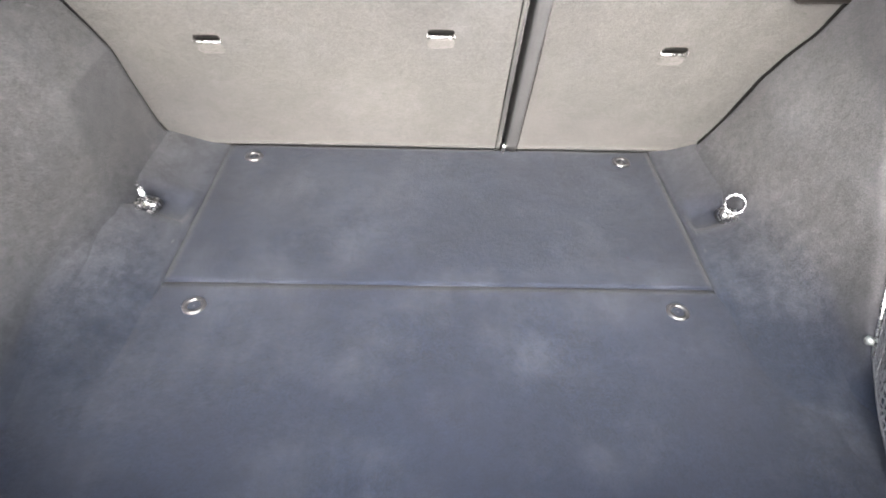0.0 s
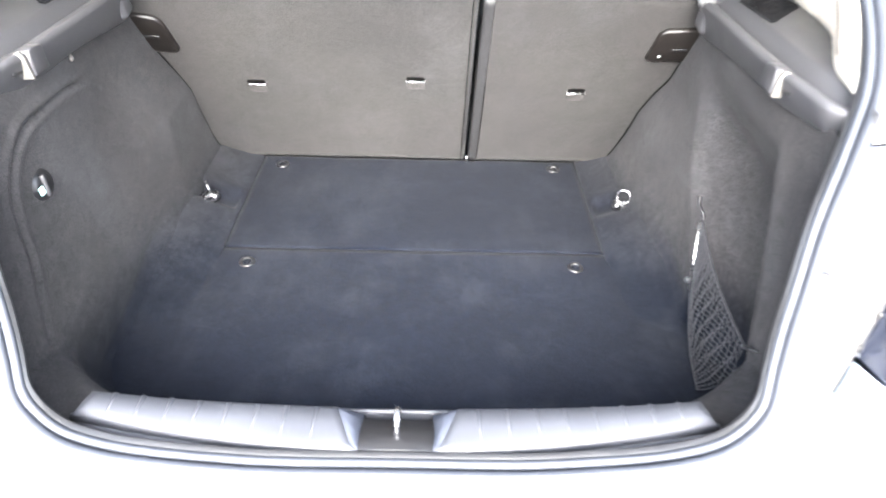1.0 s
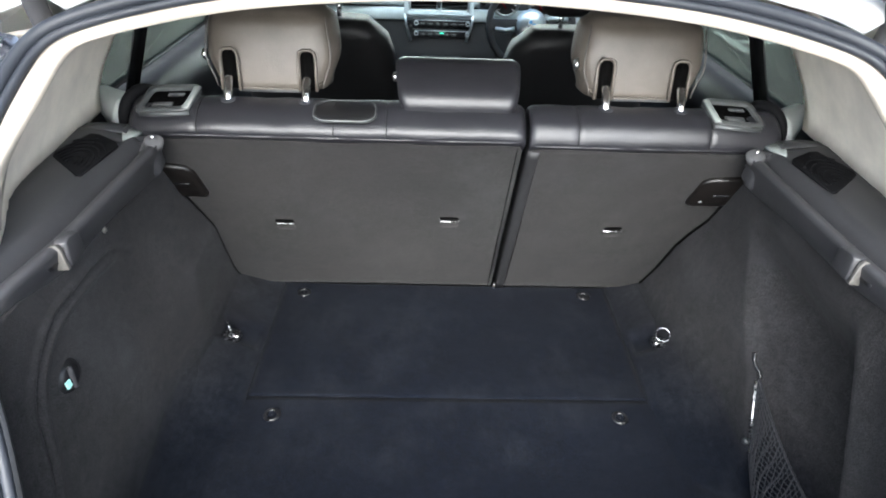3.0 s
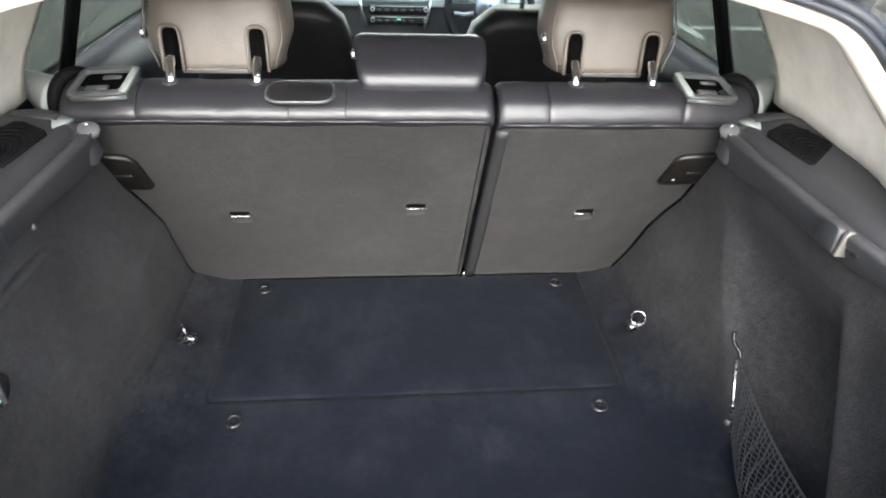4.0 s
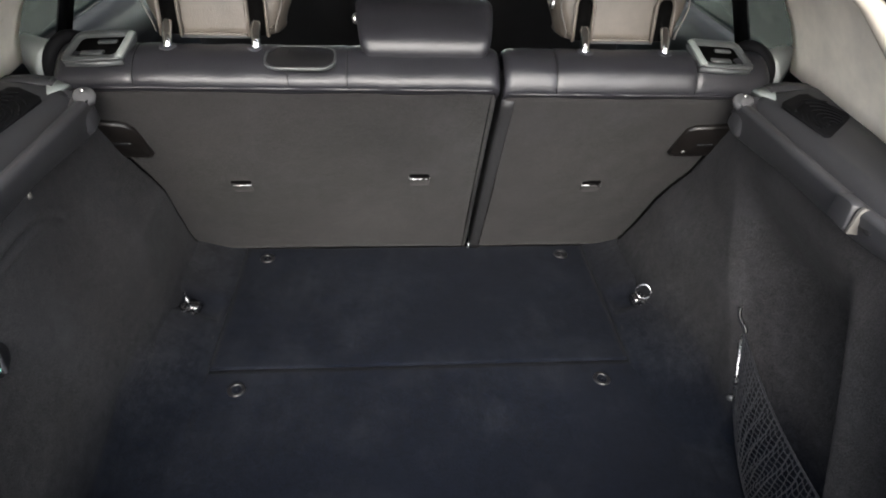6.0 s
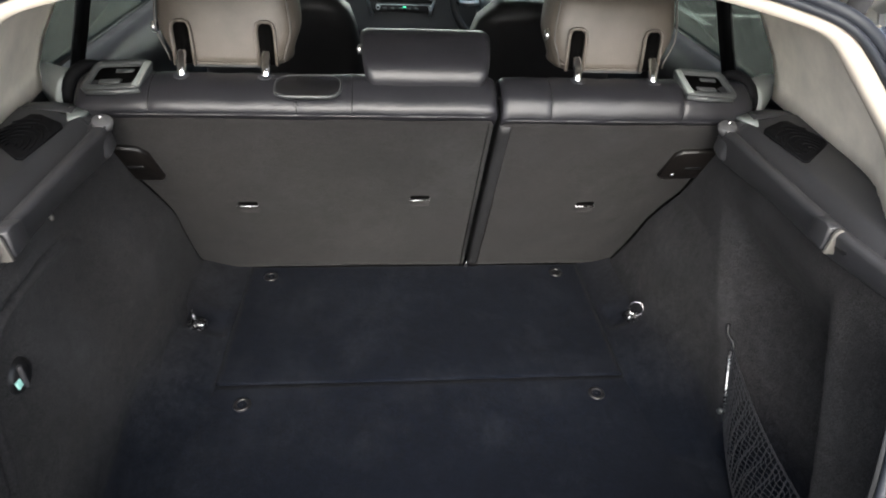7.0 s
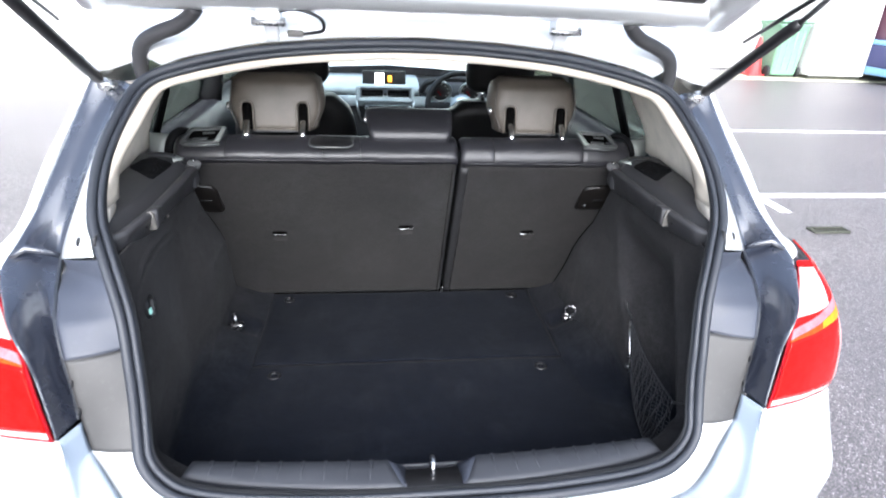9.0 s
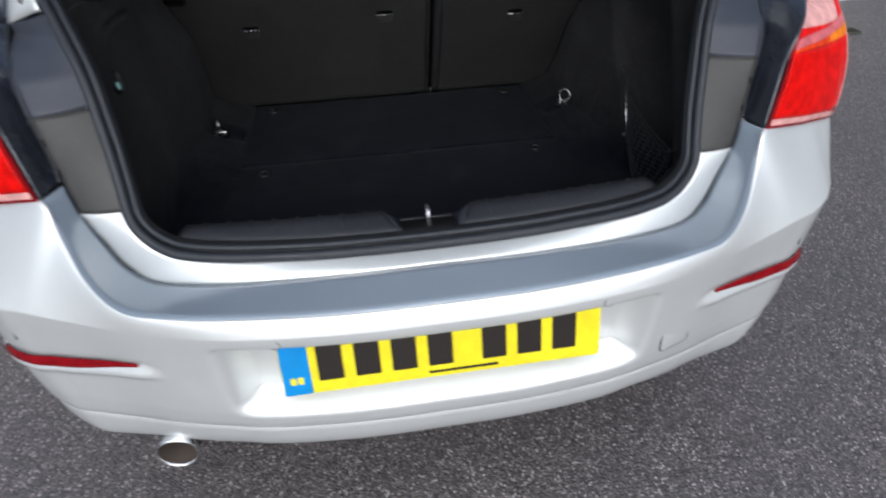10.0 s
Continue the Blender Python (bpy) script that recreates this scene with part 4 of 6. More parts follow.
def tailgate():
    g = None
    way = Vector((0, -math.cos(radians(30)), math.sin(radians(30))))
    out = Vector((0, math.sin(radians(30)), math.cos(radians(30))))
    hinge = Vector((0, 0.425, 1.378))

    def at(x, d, h):
        bow = 0.022 * abs(x / 0.56) ** 2.2
        return hinge + way * (d + 0.02 * abs(x / 0.56) ** 2) + out * (h - bow) + Vector((x, 0, 0))

    xs = [-0.57 + 1.14 * k / 36 for k in range(37)]
    # inner face: painted rim, from the hinge edge round to the window frame
    rows = [[at(x, d, h) for x in xs] for d, h in ((0.02, 0.055), (-0.022, 0.045), (-0.030, 0.024), (-0.026, 0.004), (-0.010, -0.010), (0.012, -0.014), (0.036, -0.013), (0.048, -0.008), (0.054, 0.004), (0.057, 0.022))]
    g = part("tailgate", sheet(rows), M_PAINT, car, "open silver tailgate with black inner trim", thick=0.003)
    rows = [[at(x * 0.93, d, 0.022 + 0.004 * math.sin(d * 6)) for x in xs[2:-2]] for d in (0.118, 0.25, 0.40, 0.56)]
    surround = [[at(x * 0.93, d, h) for x in xs[1:-1]] for d, h in ((0.054, 0.016), (0.062, 0.004), (0.085, 0.002), (0.112, 0.008), (0.122, 0.021))]
    part("window_surround", sheet(surround), M_SURROUND, g, "dark inner trim above the rear window", thick=0.003)
    part("rear_window", sheet(rows), M_TINT, g, "dark tinted tailgate glass", thick=0.004).visible_shadow = True
    rows = [[at(x * 0.95, d, h) for x in xs] for d, h in ((0.555, 0.02), (0.565, -0.03), (0.62, -0.045), (0.75, -0.05), (0.90, -0.04), (0.97, -0.01), (0.98, 0.04))]
    part("inner_trim", sheet(rows), M_PLASTIC, g, "charcoal plastic tailgate trim", thick=0.004)
    for span in (((0.02, 0.055), (0.06, 0.058), (0.115, 0.060)), ((0.565, 0.062), (0.7, 0.072), (0.85, 0.065), (0.985, 0.045))):
        part("outer_skin", sheet([[at(x, d, h) for x in xs] for d, h in span]), M_PAINT, g, thick=0.004)
    for s in (1, -1):
        rows = []
        for d in (0.0, 0.1, 0.2, 0.35, 0.5, 0.65, 0.8, 0.97):
            rows.append([at(x * s, d, h) for x, h in ((0.575, 0.052), (0.582, 0.02), (0.572, -0.012), (0.545, -0.02), (0.52, -0.010), (0.512, 0.02))])
        part("side_frame", sheet(rows), M_PAINT, g, thick=0.003)
        part("window_trim", sheet([[at(x * s, d, h) for x, h in ((0.515, -0.012), (0.49, -0.014), (0.475, 0.0), (0.47, 0.022))] for d in (0.12, 0.2, 0.3, 0.45, 0.57)]), M_LINING, g, thick=0.003)
        # hinge: two leaves and a pin
        h = part("hinge", rbox((0.045, 0.05, 0.024), 0.005, pose(0.277 * s, 0.445, 1.352, -10)), M_PAINT, g, "painted steel hinge")
        part("pin", lathe([(0.0, -0.03), (0.008, -0.03), (0.008, 0.03), (0.0, 0.03)], pose(0.277 * s, 0.432, 1.343, 0, 90, 0), 12, False), M_STEEL, h)
        part("leaf", rbox((0.026, 0.016, 0.05), 0.004, pose(0.277 * s, 0.462, 1.330, 20)), M_PAINT, h)
        # rubber harness hose
        part("hose", tube(smooth_line([(0.525 * s, 0.478, 1.235), (0.524 * s, 0.470, 1.268), (0.508 * s, 0.458, 1.298), (0.474 * s, 0.448, 1.317), (0.440 * s, 0.440, 1.330), (0.414 * s, 0.430, 1.346), (0.398 * s, 0.418, 1.362)], 32), 0.0135, 10), M_HOSE, g, "grey rubber harness hose")
        part("edge_strip", tube([(0.600 * s, 0.358, 1.340), (0.600 * s, 0.266, 1.386), (0.600 * s, 0.181, 1.428), (0.602 * s, 0.06, 1.488)], [0.0028, 0.0040, 0.0042, 0.0042], 8), M_BLACK, g, "thin black edge strip")
        # gas strut
        a, b, c = Vector((0.582 * s, 0.442, 1.224)), Vector((0.597 * s, 0.213, 1.383)), Vector((0.602 * s, 0.050, 1.510))
        strut = part("gas_strut", tube([a + (b - a) * 0.06, a + (b - a) * 0.1, b - (b - a) * 0.04, b], [0.007, 0.0105, 0.0105, 0.007], 12), M_BLACK, car, "black gas strut holding the tailgate")
        part("rod", tube([b, c], 0.0045, 8), M_DARKSTEEL, strut)
        part("ball_socket", rbox((0.024, 0.024, 0.024), 0.010, pose(a.x, a.y, a.z)), M_STEEL, strut)
        part("ball_stud", tube([(0.560 * s, 0.442, 1.222), (0.585 * s, 0.428, 1.228)], 0.006, 8), M_STEEL, strut)
    part("wiring", tube(smooth_line([(-0.262, 0.428, 1.360), (-0.225, 0.42, 1.366), (-0.185, 0.425, 1.352), (-0.182, 0.45, 1.330), (-0.21, 0.468, 1.322), (-0.245, 0.470, 1.318)], 24), 0.0035, 6), M_BLACK, g, "thin black wire by the hinge")
    part("connector", rbox((0.03, 0.014, 0.012), 0.003, pose(-0.235, 0.470, 1.321)), M_CLIP, g)


roof_and_flanks()
tailgate()


def exhaust():
    m = pose(-0.498, -0.090, 0.279, -90, 0, 0)
    e = part("exhaust_tip", lathe([(0.0345, 0.004), (0.0355, 0.0), (0.0372, -0.002), (0.039, 0.0), (0.0388, 0.016), (0.0345, 0.016)], m, 32), M_CHROME, car, "round polished exhaust tip")
    part("tail_pipe", lathe([(0.0345, 0.014), (0.0372, 0.014), (0.0365, 0.22), (0.0345, 0.22)], m, 28), M_DARKSTEEL, e)
    part("inner_pipe", lathe([(0.0338, 0.003), (0.0343, 0.003), (0.0343, 0.18), (0.0338, 0.18)], m, 28), M_SOOT, e)
    part("baffle", lathe([(0.0, 0.06), (0.034, 0.06), (0.034, 0.065), (0.0, 0.065)], m, 24, False), M_BLACK, e)


exhaust()


def number_plate():
    # leaning plate in the bumper's recess; the writing is given as plain bars
    m = pose(0, -0.1495, 0.5325, 90 - 13, 0, 0)
    p = thing("number_plate", "yellow plate with a blue end band and black bars", "number plate")
    part("plate", slab(rounded_rect(0.52, 0.111, 0.006), 0.004, m, 0.0006), M_YELLOW, p, smooth=False)
    part("blue_band", slab(rounded_rect(0.044, 0.1095, 0.004), 0.0012, m @ pose(-0.2365, 0, 0.0027)), M_BLUE, p, "blue band with a pale mark", smooth=False)
    for x in (-0.2425, -0.2305):
        part("pale_mark", slab(rounded_rect(0.009, 0.013, 0.003), 0.001, m @ pose(x, -0.028, 0.0038)), M_YELLOW, p, smooth=False)
    x = -0.182
    for k in range(7):
        part("black_bar", slab(rounded_rect(0.040, 0.078, 0.002), 0.0012, m @ pose(x, 0.006, 0.0027)), M_INK, p, smooth=False)
        x += 0.0585 if k != 3 else 0.088
    part("small_bar", slab(rounded_rect(0.115, 0.0045, 0.001), 0.001, m @ pose(0.03, -0.0455, 0.0026)), M_INK, p, smooth=False)


number_plate()


# ---- boot: floor, sill, side trims ----
SEAT_FOOT, SEAT_SLOPE = (0.865, 0.548), 0.4876


def seat_y(z):
    """The seat back's rear face leans back towards the boot as it rises."""
    return SEAT_FOOT[0] - SEAT_SLOPE * (z - SEAT_FOOT[1])


def boot_floor():
    f = thing("boot_floor", "navy black carpeted boot floor in two boards", "boot floor")
    rows = [[(x, y, 0.535) for x in [-0.60 + 1.2 * k / 30 for k in range(31)]] for y in (0.03, 0.2, 0.4, 0.6, 0.88)]
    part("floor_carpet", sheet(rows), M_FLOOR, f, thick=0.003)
    # rear board and front board meet in a narrow seam
    for name, y0, y1 in (("rear_board", 0.045, 0.5077), ("front_board", 0.5083, 0.875)):
        nx, ny = 60, 36
        rows = []
        for j in range(ny + 1):
            y = y0 + (y1 - y0) * j / ny
            wide = 0.394 if name == "front_board" else 0.52
            row = []
            for i in range(nx + 1):
                x = -wide + 2 * wide * i / nx
                z = 0.540 - 0.0006 * ease((abs(x) - wide + 0.004) / 0.004) + 0.0016 * noise.noise(Vector((x * 5, y * 5, 0.3))) + 0.0007 * noise.noise(Vector((x * 21, y * 21, 2.3))) - 0.0007 * ease(1 - abs(y - 0.508) / 0.004)
                row.append((x, y, z))
            rows.append(row)
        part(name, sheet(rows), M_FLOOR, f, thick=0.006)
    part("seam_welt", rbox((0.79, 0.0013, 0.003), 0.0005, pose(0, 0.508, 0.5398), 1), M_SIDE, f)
    for x, y in ((-0.341, 0.834), (0.334, 0.838), (-0.333, 0.462), (0.326, 0.464)):
        e = part("eyelet", lathe([(0.0085, 0.0), (0.010, 0.0035), (0.0145, 0.0035), (0.0165, 0.0), (0.0145, -0.004)], pose(x, y, 0.5425), 28), M_BLACK, f, "round plastic floor eyelet")
        part("cap", lathe([(0.0, 0.001), (0.008, 0.0), (0.009, -0.003), (0.0, -0.003)], pose(x, y, 0.5425), 20, False), M_BLACK, e)
    return f


def carpet_shoulder(s, owner):
    """The carpeted shoulder beside the front board, with the dip in front of the lashing ring."""
    rows = []
    for j in range(61):
        y = 0.23 + (0.872 - 0.23) * j / 60
        row = []
        rise = ease((y - 0.24) / 0.31)
        for i in range(31):
            f = i / 30
            x = 0.392 + 0.15 * f
            z = 0.5375 + 0.0055 * ease((y - 0.46) / 0.05) * (1 - ease(f / 0.25)) + rise * (0.004 * ease(f / 0.10) + 0.050 * min(1.1, f / 0.65))
            dip = ease((f - 0.02) / 0.1) * ease((0.72 - f) / 0.08) * ease((y - 0.63) / 0.012) * ease((0.70 - y) / 0.03)
            z -= (0.013 * dip - 0.003 * ease((f - 0.02) / 0.1) * ease((0.60 - f) / 0.1) * math.exp(-((y - 0.708) / 0.010) ** 2)) * rise
            row.append((x * s, y, z))
        rows.append(row)
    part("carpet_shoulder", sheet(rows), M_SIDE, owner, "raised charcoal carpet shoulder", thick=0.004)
    rub = rows[21:48]
    part("rubbed_edge", tube([Vector(r[2]) + Vector((0, 0, 0.0002 + 0.0004 * math.sin(k * 1.7))) for k, r in enumerate(rub)], [0.0004 + 0.0014 * math.sin(math.pi * k / (len(rub) - 1)) for k in range(len(rub))], 6), M_FELTWEAR, owner, "rubbed pale edge")


def rear_edge(z):
    """Where the side trim starts: at the seal, and lower down behind the sill."""
    if z > 0.693:
        return edge_x(z) - 0.019, edge_y(z) + 0.012
    f = ease((z - 0.635) / 0.058)
    return 0.376 + (edge_x(0.693) - 0.019 - 0.376) * f, 0.055 + (edge_y(0.693) + 0.012 - 0.055) * f


def wall_x(y, z, s):
    if s > 0:
        b = float(np.interp(z, [0.54, 0.60, 0.65, 0.744, 0.79, 0.835, 0.95, 1.02], [0.452, 0.468, 0.477, 0.485, 0.497, 0.514, 0.522, 0.515]))
    else:
        b = float(np.interp(z, [0.54, 0.60, 0.64, 0.78, 0.82, 0.885, 0.96, 1.02], [0.47, 0.489, 0.490, 0.484, 0.493, 0.511, 0.521, 0.514]))
    xr, yr = rear_edge(z)
    if s > 0:
        x = float(np.interp(y, [0.10, 0.25, 0.45, 0.64, 0.9], [0.508, 0.511, 0.508, b, b]))
        # slanted pocket for the net: creased edge ahead, soft floor, rounded return behind
        ahead, behind = 0.385 + 0.70 * (z - 0.63), 0.155 + 0.5 * (z - 0.70)
        q = max(0.0, ahead - y)
        sink = math.sin(math.pi / 2 * min(1.0, q / 0.15)) * (1 - math.exp(-q / 0.008)) * ease((y - behind) / 0.034)
        x += 0.060 * sink * ease((0.945 - z) / 0.11)
        x -= 0.003 * math.exp(-((y - ahead - 0.012) / 0.05) ** 2) * ease((0.93 - z) / 0.06)
        x -= 0.006 * math.exp(-((y - behind + 0.006) / 0.018) ** 2) * ease((z - 0.60) / 0.06) * ease((0.96 - z) / 0.05)
    else:
        x = float(np.interp(y, [0.10, 0.20, 0.42, 0.60, 0.9], [0.498, 0.500, 0.505, b, b]))
        # raised arch shape in the middle of the panel
        x -= 0.006 * math.exp(-((y - 0.62) / 0.10) ** 2 - ((z - 0.75) / 0.14) ** 2)
    # the foot runs out in a soft fold, and draws in behind
    foot = 0.534 + 0.060 * ease((y - 0.24) / 0.31)
    x -= 0.016 * min(1.0, max(0.0, (foot + 0.030 - z) / 0.030)) ** 2 * ease((0.58 - y) / 0.10)
    x -= 0.045 * max(0.0, (0.64 - z) / 0.10) ** 2 * (1 - ease((y - 0.09) / 0.13))
    deep = 0.06 + 0.05 * ease((0.80 - z) / 0.10)
    if y < yr + deep:
        x = xr + (x - xr) * math.sin(math.pi / 2 * max(0.0, (y - yr) / deep))
    return x


GROOVE = smooth_line([(0, 0.472, 0.905), (0, 0.440, 0.928), (0, 0.395, 0.938), (0, 0.346, 0.942), (0, 0.262, 0.940), (0, 0.210, 0.908), (0, 0.182, 0.86), (0, 0.168, 0.80), (0, 0.145, 0.73), (0, 0.122, 0.66), (0, 0.118, 0.60)], 160)


def side_panel(s, owner):
    nz, ny = 120, 130
    rows = []
    for i in range(nz + 1):
        z = 0.534 + (1.0 - 0.534) * i / nz
        rear = rear_edge(z)[1]
        ahead = seat_y(z) - (0.008 if s > 0 else 0.006)
        row = []
        for j in range(ny + 1):
            y = rear + (ahead - rear) * j / ny
            x = wall_x(y, z, s)
            if s < 0:
                d = min(math.hypot(y - g.y, z - g.z) for g in GROOVE[::2]) if abs(y - 0.3) < 0.25 else 1
                x += (0.011 * math.exp(-(d / 0.0040) ** 2) - 0.004 * math.exp(-((d - 0.009) / 0.006) ** 2)) * (1 - 0.75 * ease((y - 0.40) / 0.05)) * (0.35 + 0.65 * ease((z - 0.66) / 0.16))
            x += 0.0022 * noise.noise(Vector((y * 8, z * 8, s * 3.0))) + 0.0009 * noise.noise(Vector((y * 26, z * 26, s * 5.0)))
            if j == ny:
                x += 0.012
            row.append((x * s, y, z))
        rows.append(row)
    # Black tube added to paint the shade in the gap beside the seat.
    gap = []
    for k in range(33):
        z = 0.585 + 0.385 * k / 32
        gap.append(((wall_x(seat_y(z) - 0.008, z, s) + 0.003) * s, seat_y(z) - 0.004, z))
    part("gap_shade", tube(gap, 0.0042 if s > 0 else 0.0040, 6), M_VOID, owner, "black strip painting the shade between carpet and seat")
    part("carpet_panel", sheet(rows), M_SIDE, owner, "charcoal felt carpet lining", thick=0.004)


def foot_x(y):
    """Where the pillar trim stands on the shelf."""
    return float(np.interp(y, [0.17, 0.237, 0.296, 0.335, 0.370, 0.425, 0.51, 0.63, 0.72], [0.520, 0.530, 0.541, 0.562, 0.582, 0.594, 0.598, 0.610, 0.618]))


def shelf_rail(s, owner):
    # ledge that carries the parcel shelf, with a moulded groove
    sec = [(0.512, 0.966), (0.500, 0.968), (0.4985, 0.970), (0.492, 0.995), (0.4845, 1.018), (0.4845, 1.0205), (0.4865, 1.0235), (0.489, 1.0245), (0.4965, 1.0245), (0.4985, 1.0225), (0.5005, 1.0125), (0.5085, 1.0125),
           (0.5105, 1.0195), (0.524, 1.0335), (0.5265, 1.0350), (0.529, 1.0358), (0.545, 1.0405), (0.570, 1.0455), (0.600, 1.047), (0.632, 1.045)]
    rows = []
    for k in range(41):
        y = 0.605 - 0.445 * k / 40
        f = ease((0.34 - y) / 0.16)
        lift = 0.012 * ease((0.62 - y) / 0.2) + 0.008 * f
        row = []
        for i, (x, z) in enumerate(sec):
            lim = foot_x(y) + 0.006
            xx = min(x + 0.012 * f + 0.035 * ease((0.215 - y) / 0.05), lim)
            zz = z + (lift if i < 3 else 0.0) - 0.010 * ease((0.30 - y) / 0.12) * (i > 11)
            row.append((xx * s, y, zz))
        rows.append(row)
    part("shelf_rail", sheet(rows), M_RAIL, owner, "graphite plastic shelf ledge", thick=0.003)
    part("rail_groove", tube([(p * s, y, z) for p, y, z in ((0.5045, 0.59, 1.0128), (0.5045, 0.45, 1.0128), (0.505, 0.33, 1.0128), (0.513, 0.24, 1.010))], 0.0036, 6), M_BLACK, owner)
    # rounded front end with a chromed pivot
    part("pivot_block", rbox((0.030, 0.042, 0.050), 0.011, pose(0.5015 * s, 0.600, 0.998, 14, 0, 0), 4), M_RAIL, owner)
    m = pose(0.4905 * s, 0.601, 1.0285, 20, -12 * s, 0)
    cap = part("pivot_cap", lathe([(0.0, 0.005), (0.006, 0.0045), (0.008, 0.0025), (0.012, 0.0035), (0.0150, 0.001), (0.0155, -0.008), (0.0, -0.008)], m, 24, False), M_SMOKE, owner, "smoky glossy round shelf pivot")
    part("pin", lathe([(0.0, 0.003), (0.0028, 0.003), (0.0028, -0.002), (0.0, -0.002)], m @ pose(0.003 * s, 0.004, 0.0035), 10, False), M_CHROME, cap)
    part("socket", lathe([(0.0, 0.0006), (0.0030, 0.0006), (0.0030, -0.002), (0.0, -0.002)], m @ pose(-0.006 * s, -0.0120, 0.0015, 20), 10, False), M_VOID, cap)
    # shelf hook: moulded cheek on the ledge with a pale end face beside a dark notch
    cheek = capped([[((0.4845 + dx) * s, y, z) for y, z in ((y0, 0.9945), (y0, 1.004), (y0 + 0.003, 1.026), (y0 + 0.010, 1.0285), (0.336, 1.0255), (0.337, 0.995))] for dx, y0 in ((0.010, 0.3020), (-0.001, 0.3020), (-0.0055, 0.3050))])
    hook = part("shelf_hook", cheek, M_RAIL, owner, "grey shelf hook with a pale end", bevel=0.0012)
    pale = capped([[((0.4845 + dx) * s, y, z) for dx, z in ((-0.0050, 0.9935), (0.0100, 0.9920), (0.0115, 1.012), (0.0095, 1.0265), (0.0020, 1.0285), (-0.0025, 1.022))] for y in (0.3015, 0.2965)])
    part("end_face", pale, M_CLIP, hook, "pale grey plastic end", bevel=0.0008)
    part("notch", slab(rounded_rect(0.012, 0.022, 0.004), 0.003, pose(0.4915 * s, 0.288, 1.0085, 0, -78 * s, 0)), M_BLACK, owner)
    # speaker grille with concentric curved ribs
    mm = pose(0.556 * s, 0.519, 1.0438, 0, -9 * s, 0)
    g = part("speaker_grille", slab([(x * s, y) for x, y in ((-0.033, 0.036), (-0.026, 0.047), (0.008, 0.064), (0.019, 0.062), (0.035, -0.010), (0.031, -0.024), (0.016, -0.038), (-0.020, -0.066), (-0.027, -0.064))][::s], 0.004, mm, 0.0012), M_GRILLE, owner, "dark speaker grille with curved ribs")
    for k in range(8):
        arc = []
        for i in range(41):
            a = math.pi * (i / 40 * 1.3 - 0.15)
            x, y = 0.0044 * (k + 1) * math.cos(a) * 1.35, -0.036 + 0.0125 * (k + 0.6) * math.sin(a)
            if -0.027 < x < 0.029 and -0.045 < y < 0.050 - 0.45 * max(0.0, 0.005 - x) and y > -0.040 + 0.8 * (x - 0.01):
                arc.append((x, y))
        side = [p for p in arc if p[0] > 0], [p for p in arc if p[0] <= 0]
        for run in ([arc] if len(arc) > 30 else side):
            if len(run) > 3:
                part("rib", tube([mm @ Vector((x * s, y, 0.0022)) for x, y in run], 0.0016, 6), M_GRILLE, g)
    # Pale wedge added to paint the brighter, lit front of the shelf.
    part("lit_shelf_wedge", capped([[(x * s, y, z + d) for x, y, z in ((0.512, 0.646, 1.031), (0.542, 0.632, 1.043), (0.537, 0.602, 1.0430), (0.528, 0.580, 1.0400))] for d in (-0.006, 0.0008)]), M_PALEGREY, owner, "pale wedge painting the lit front of the shelf")
    # end cap of the ledge, parted by a narrow joint
    part("cap_joint", tube([(x * s, 0.336, z) for x, z in ((0.4985, 0.9835), (0.4925, 1.000), (0.486, 1.018), (0.489, 1.0245), (0.499, 1.0248))], 0.0016, 6), M_BLACK, owner)


def knob(owner):
    m = look((-0.4975, 0.250, 0.862), (-0.2, 0.235, 0.880))
    k = part("release_knob", lathe([(0.0, -0.004), (0.014, -0.004), (0.0165, -0.002), (0.0185, 0.0), (0.022, 0.001), (0.023, 0.004), (0.0, 0.004)], m, 28, False), M_BLACK, owner, "black round turn knob with a mint mark")
    part("grip", rbox((0.007, 0.032, 0.007), 0.003, m @ pose(0.002, 0, -0.005, 0, 0, 8)), M_RAIL, k)
    part("mark", rbox((0.009, 0.011, 0.003), 0.001, m @ pose(0.0115, -0.003, -0.0045)), M_MINT, k)


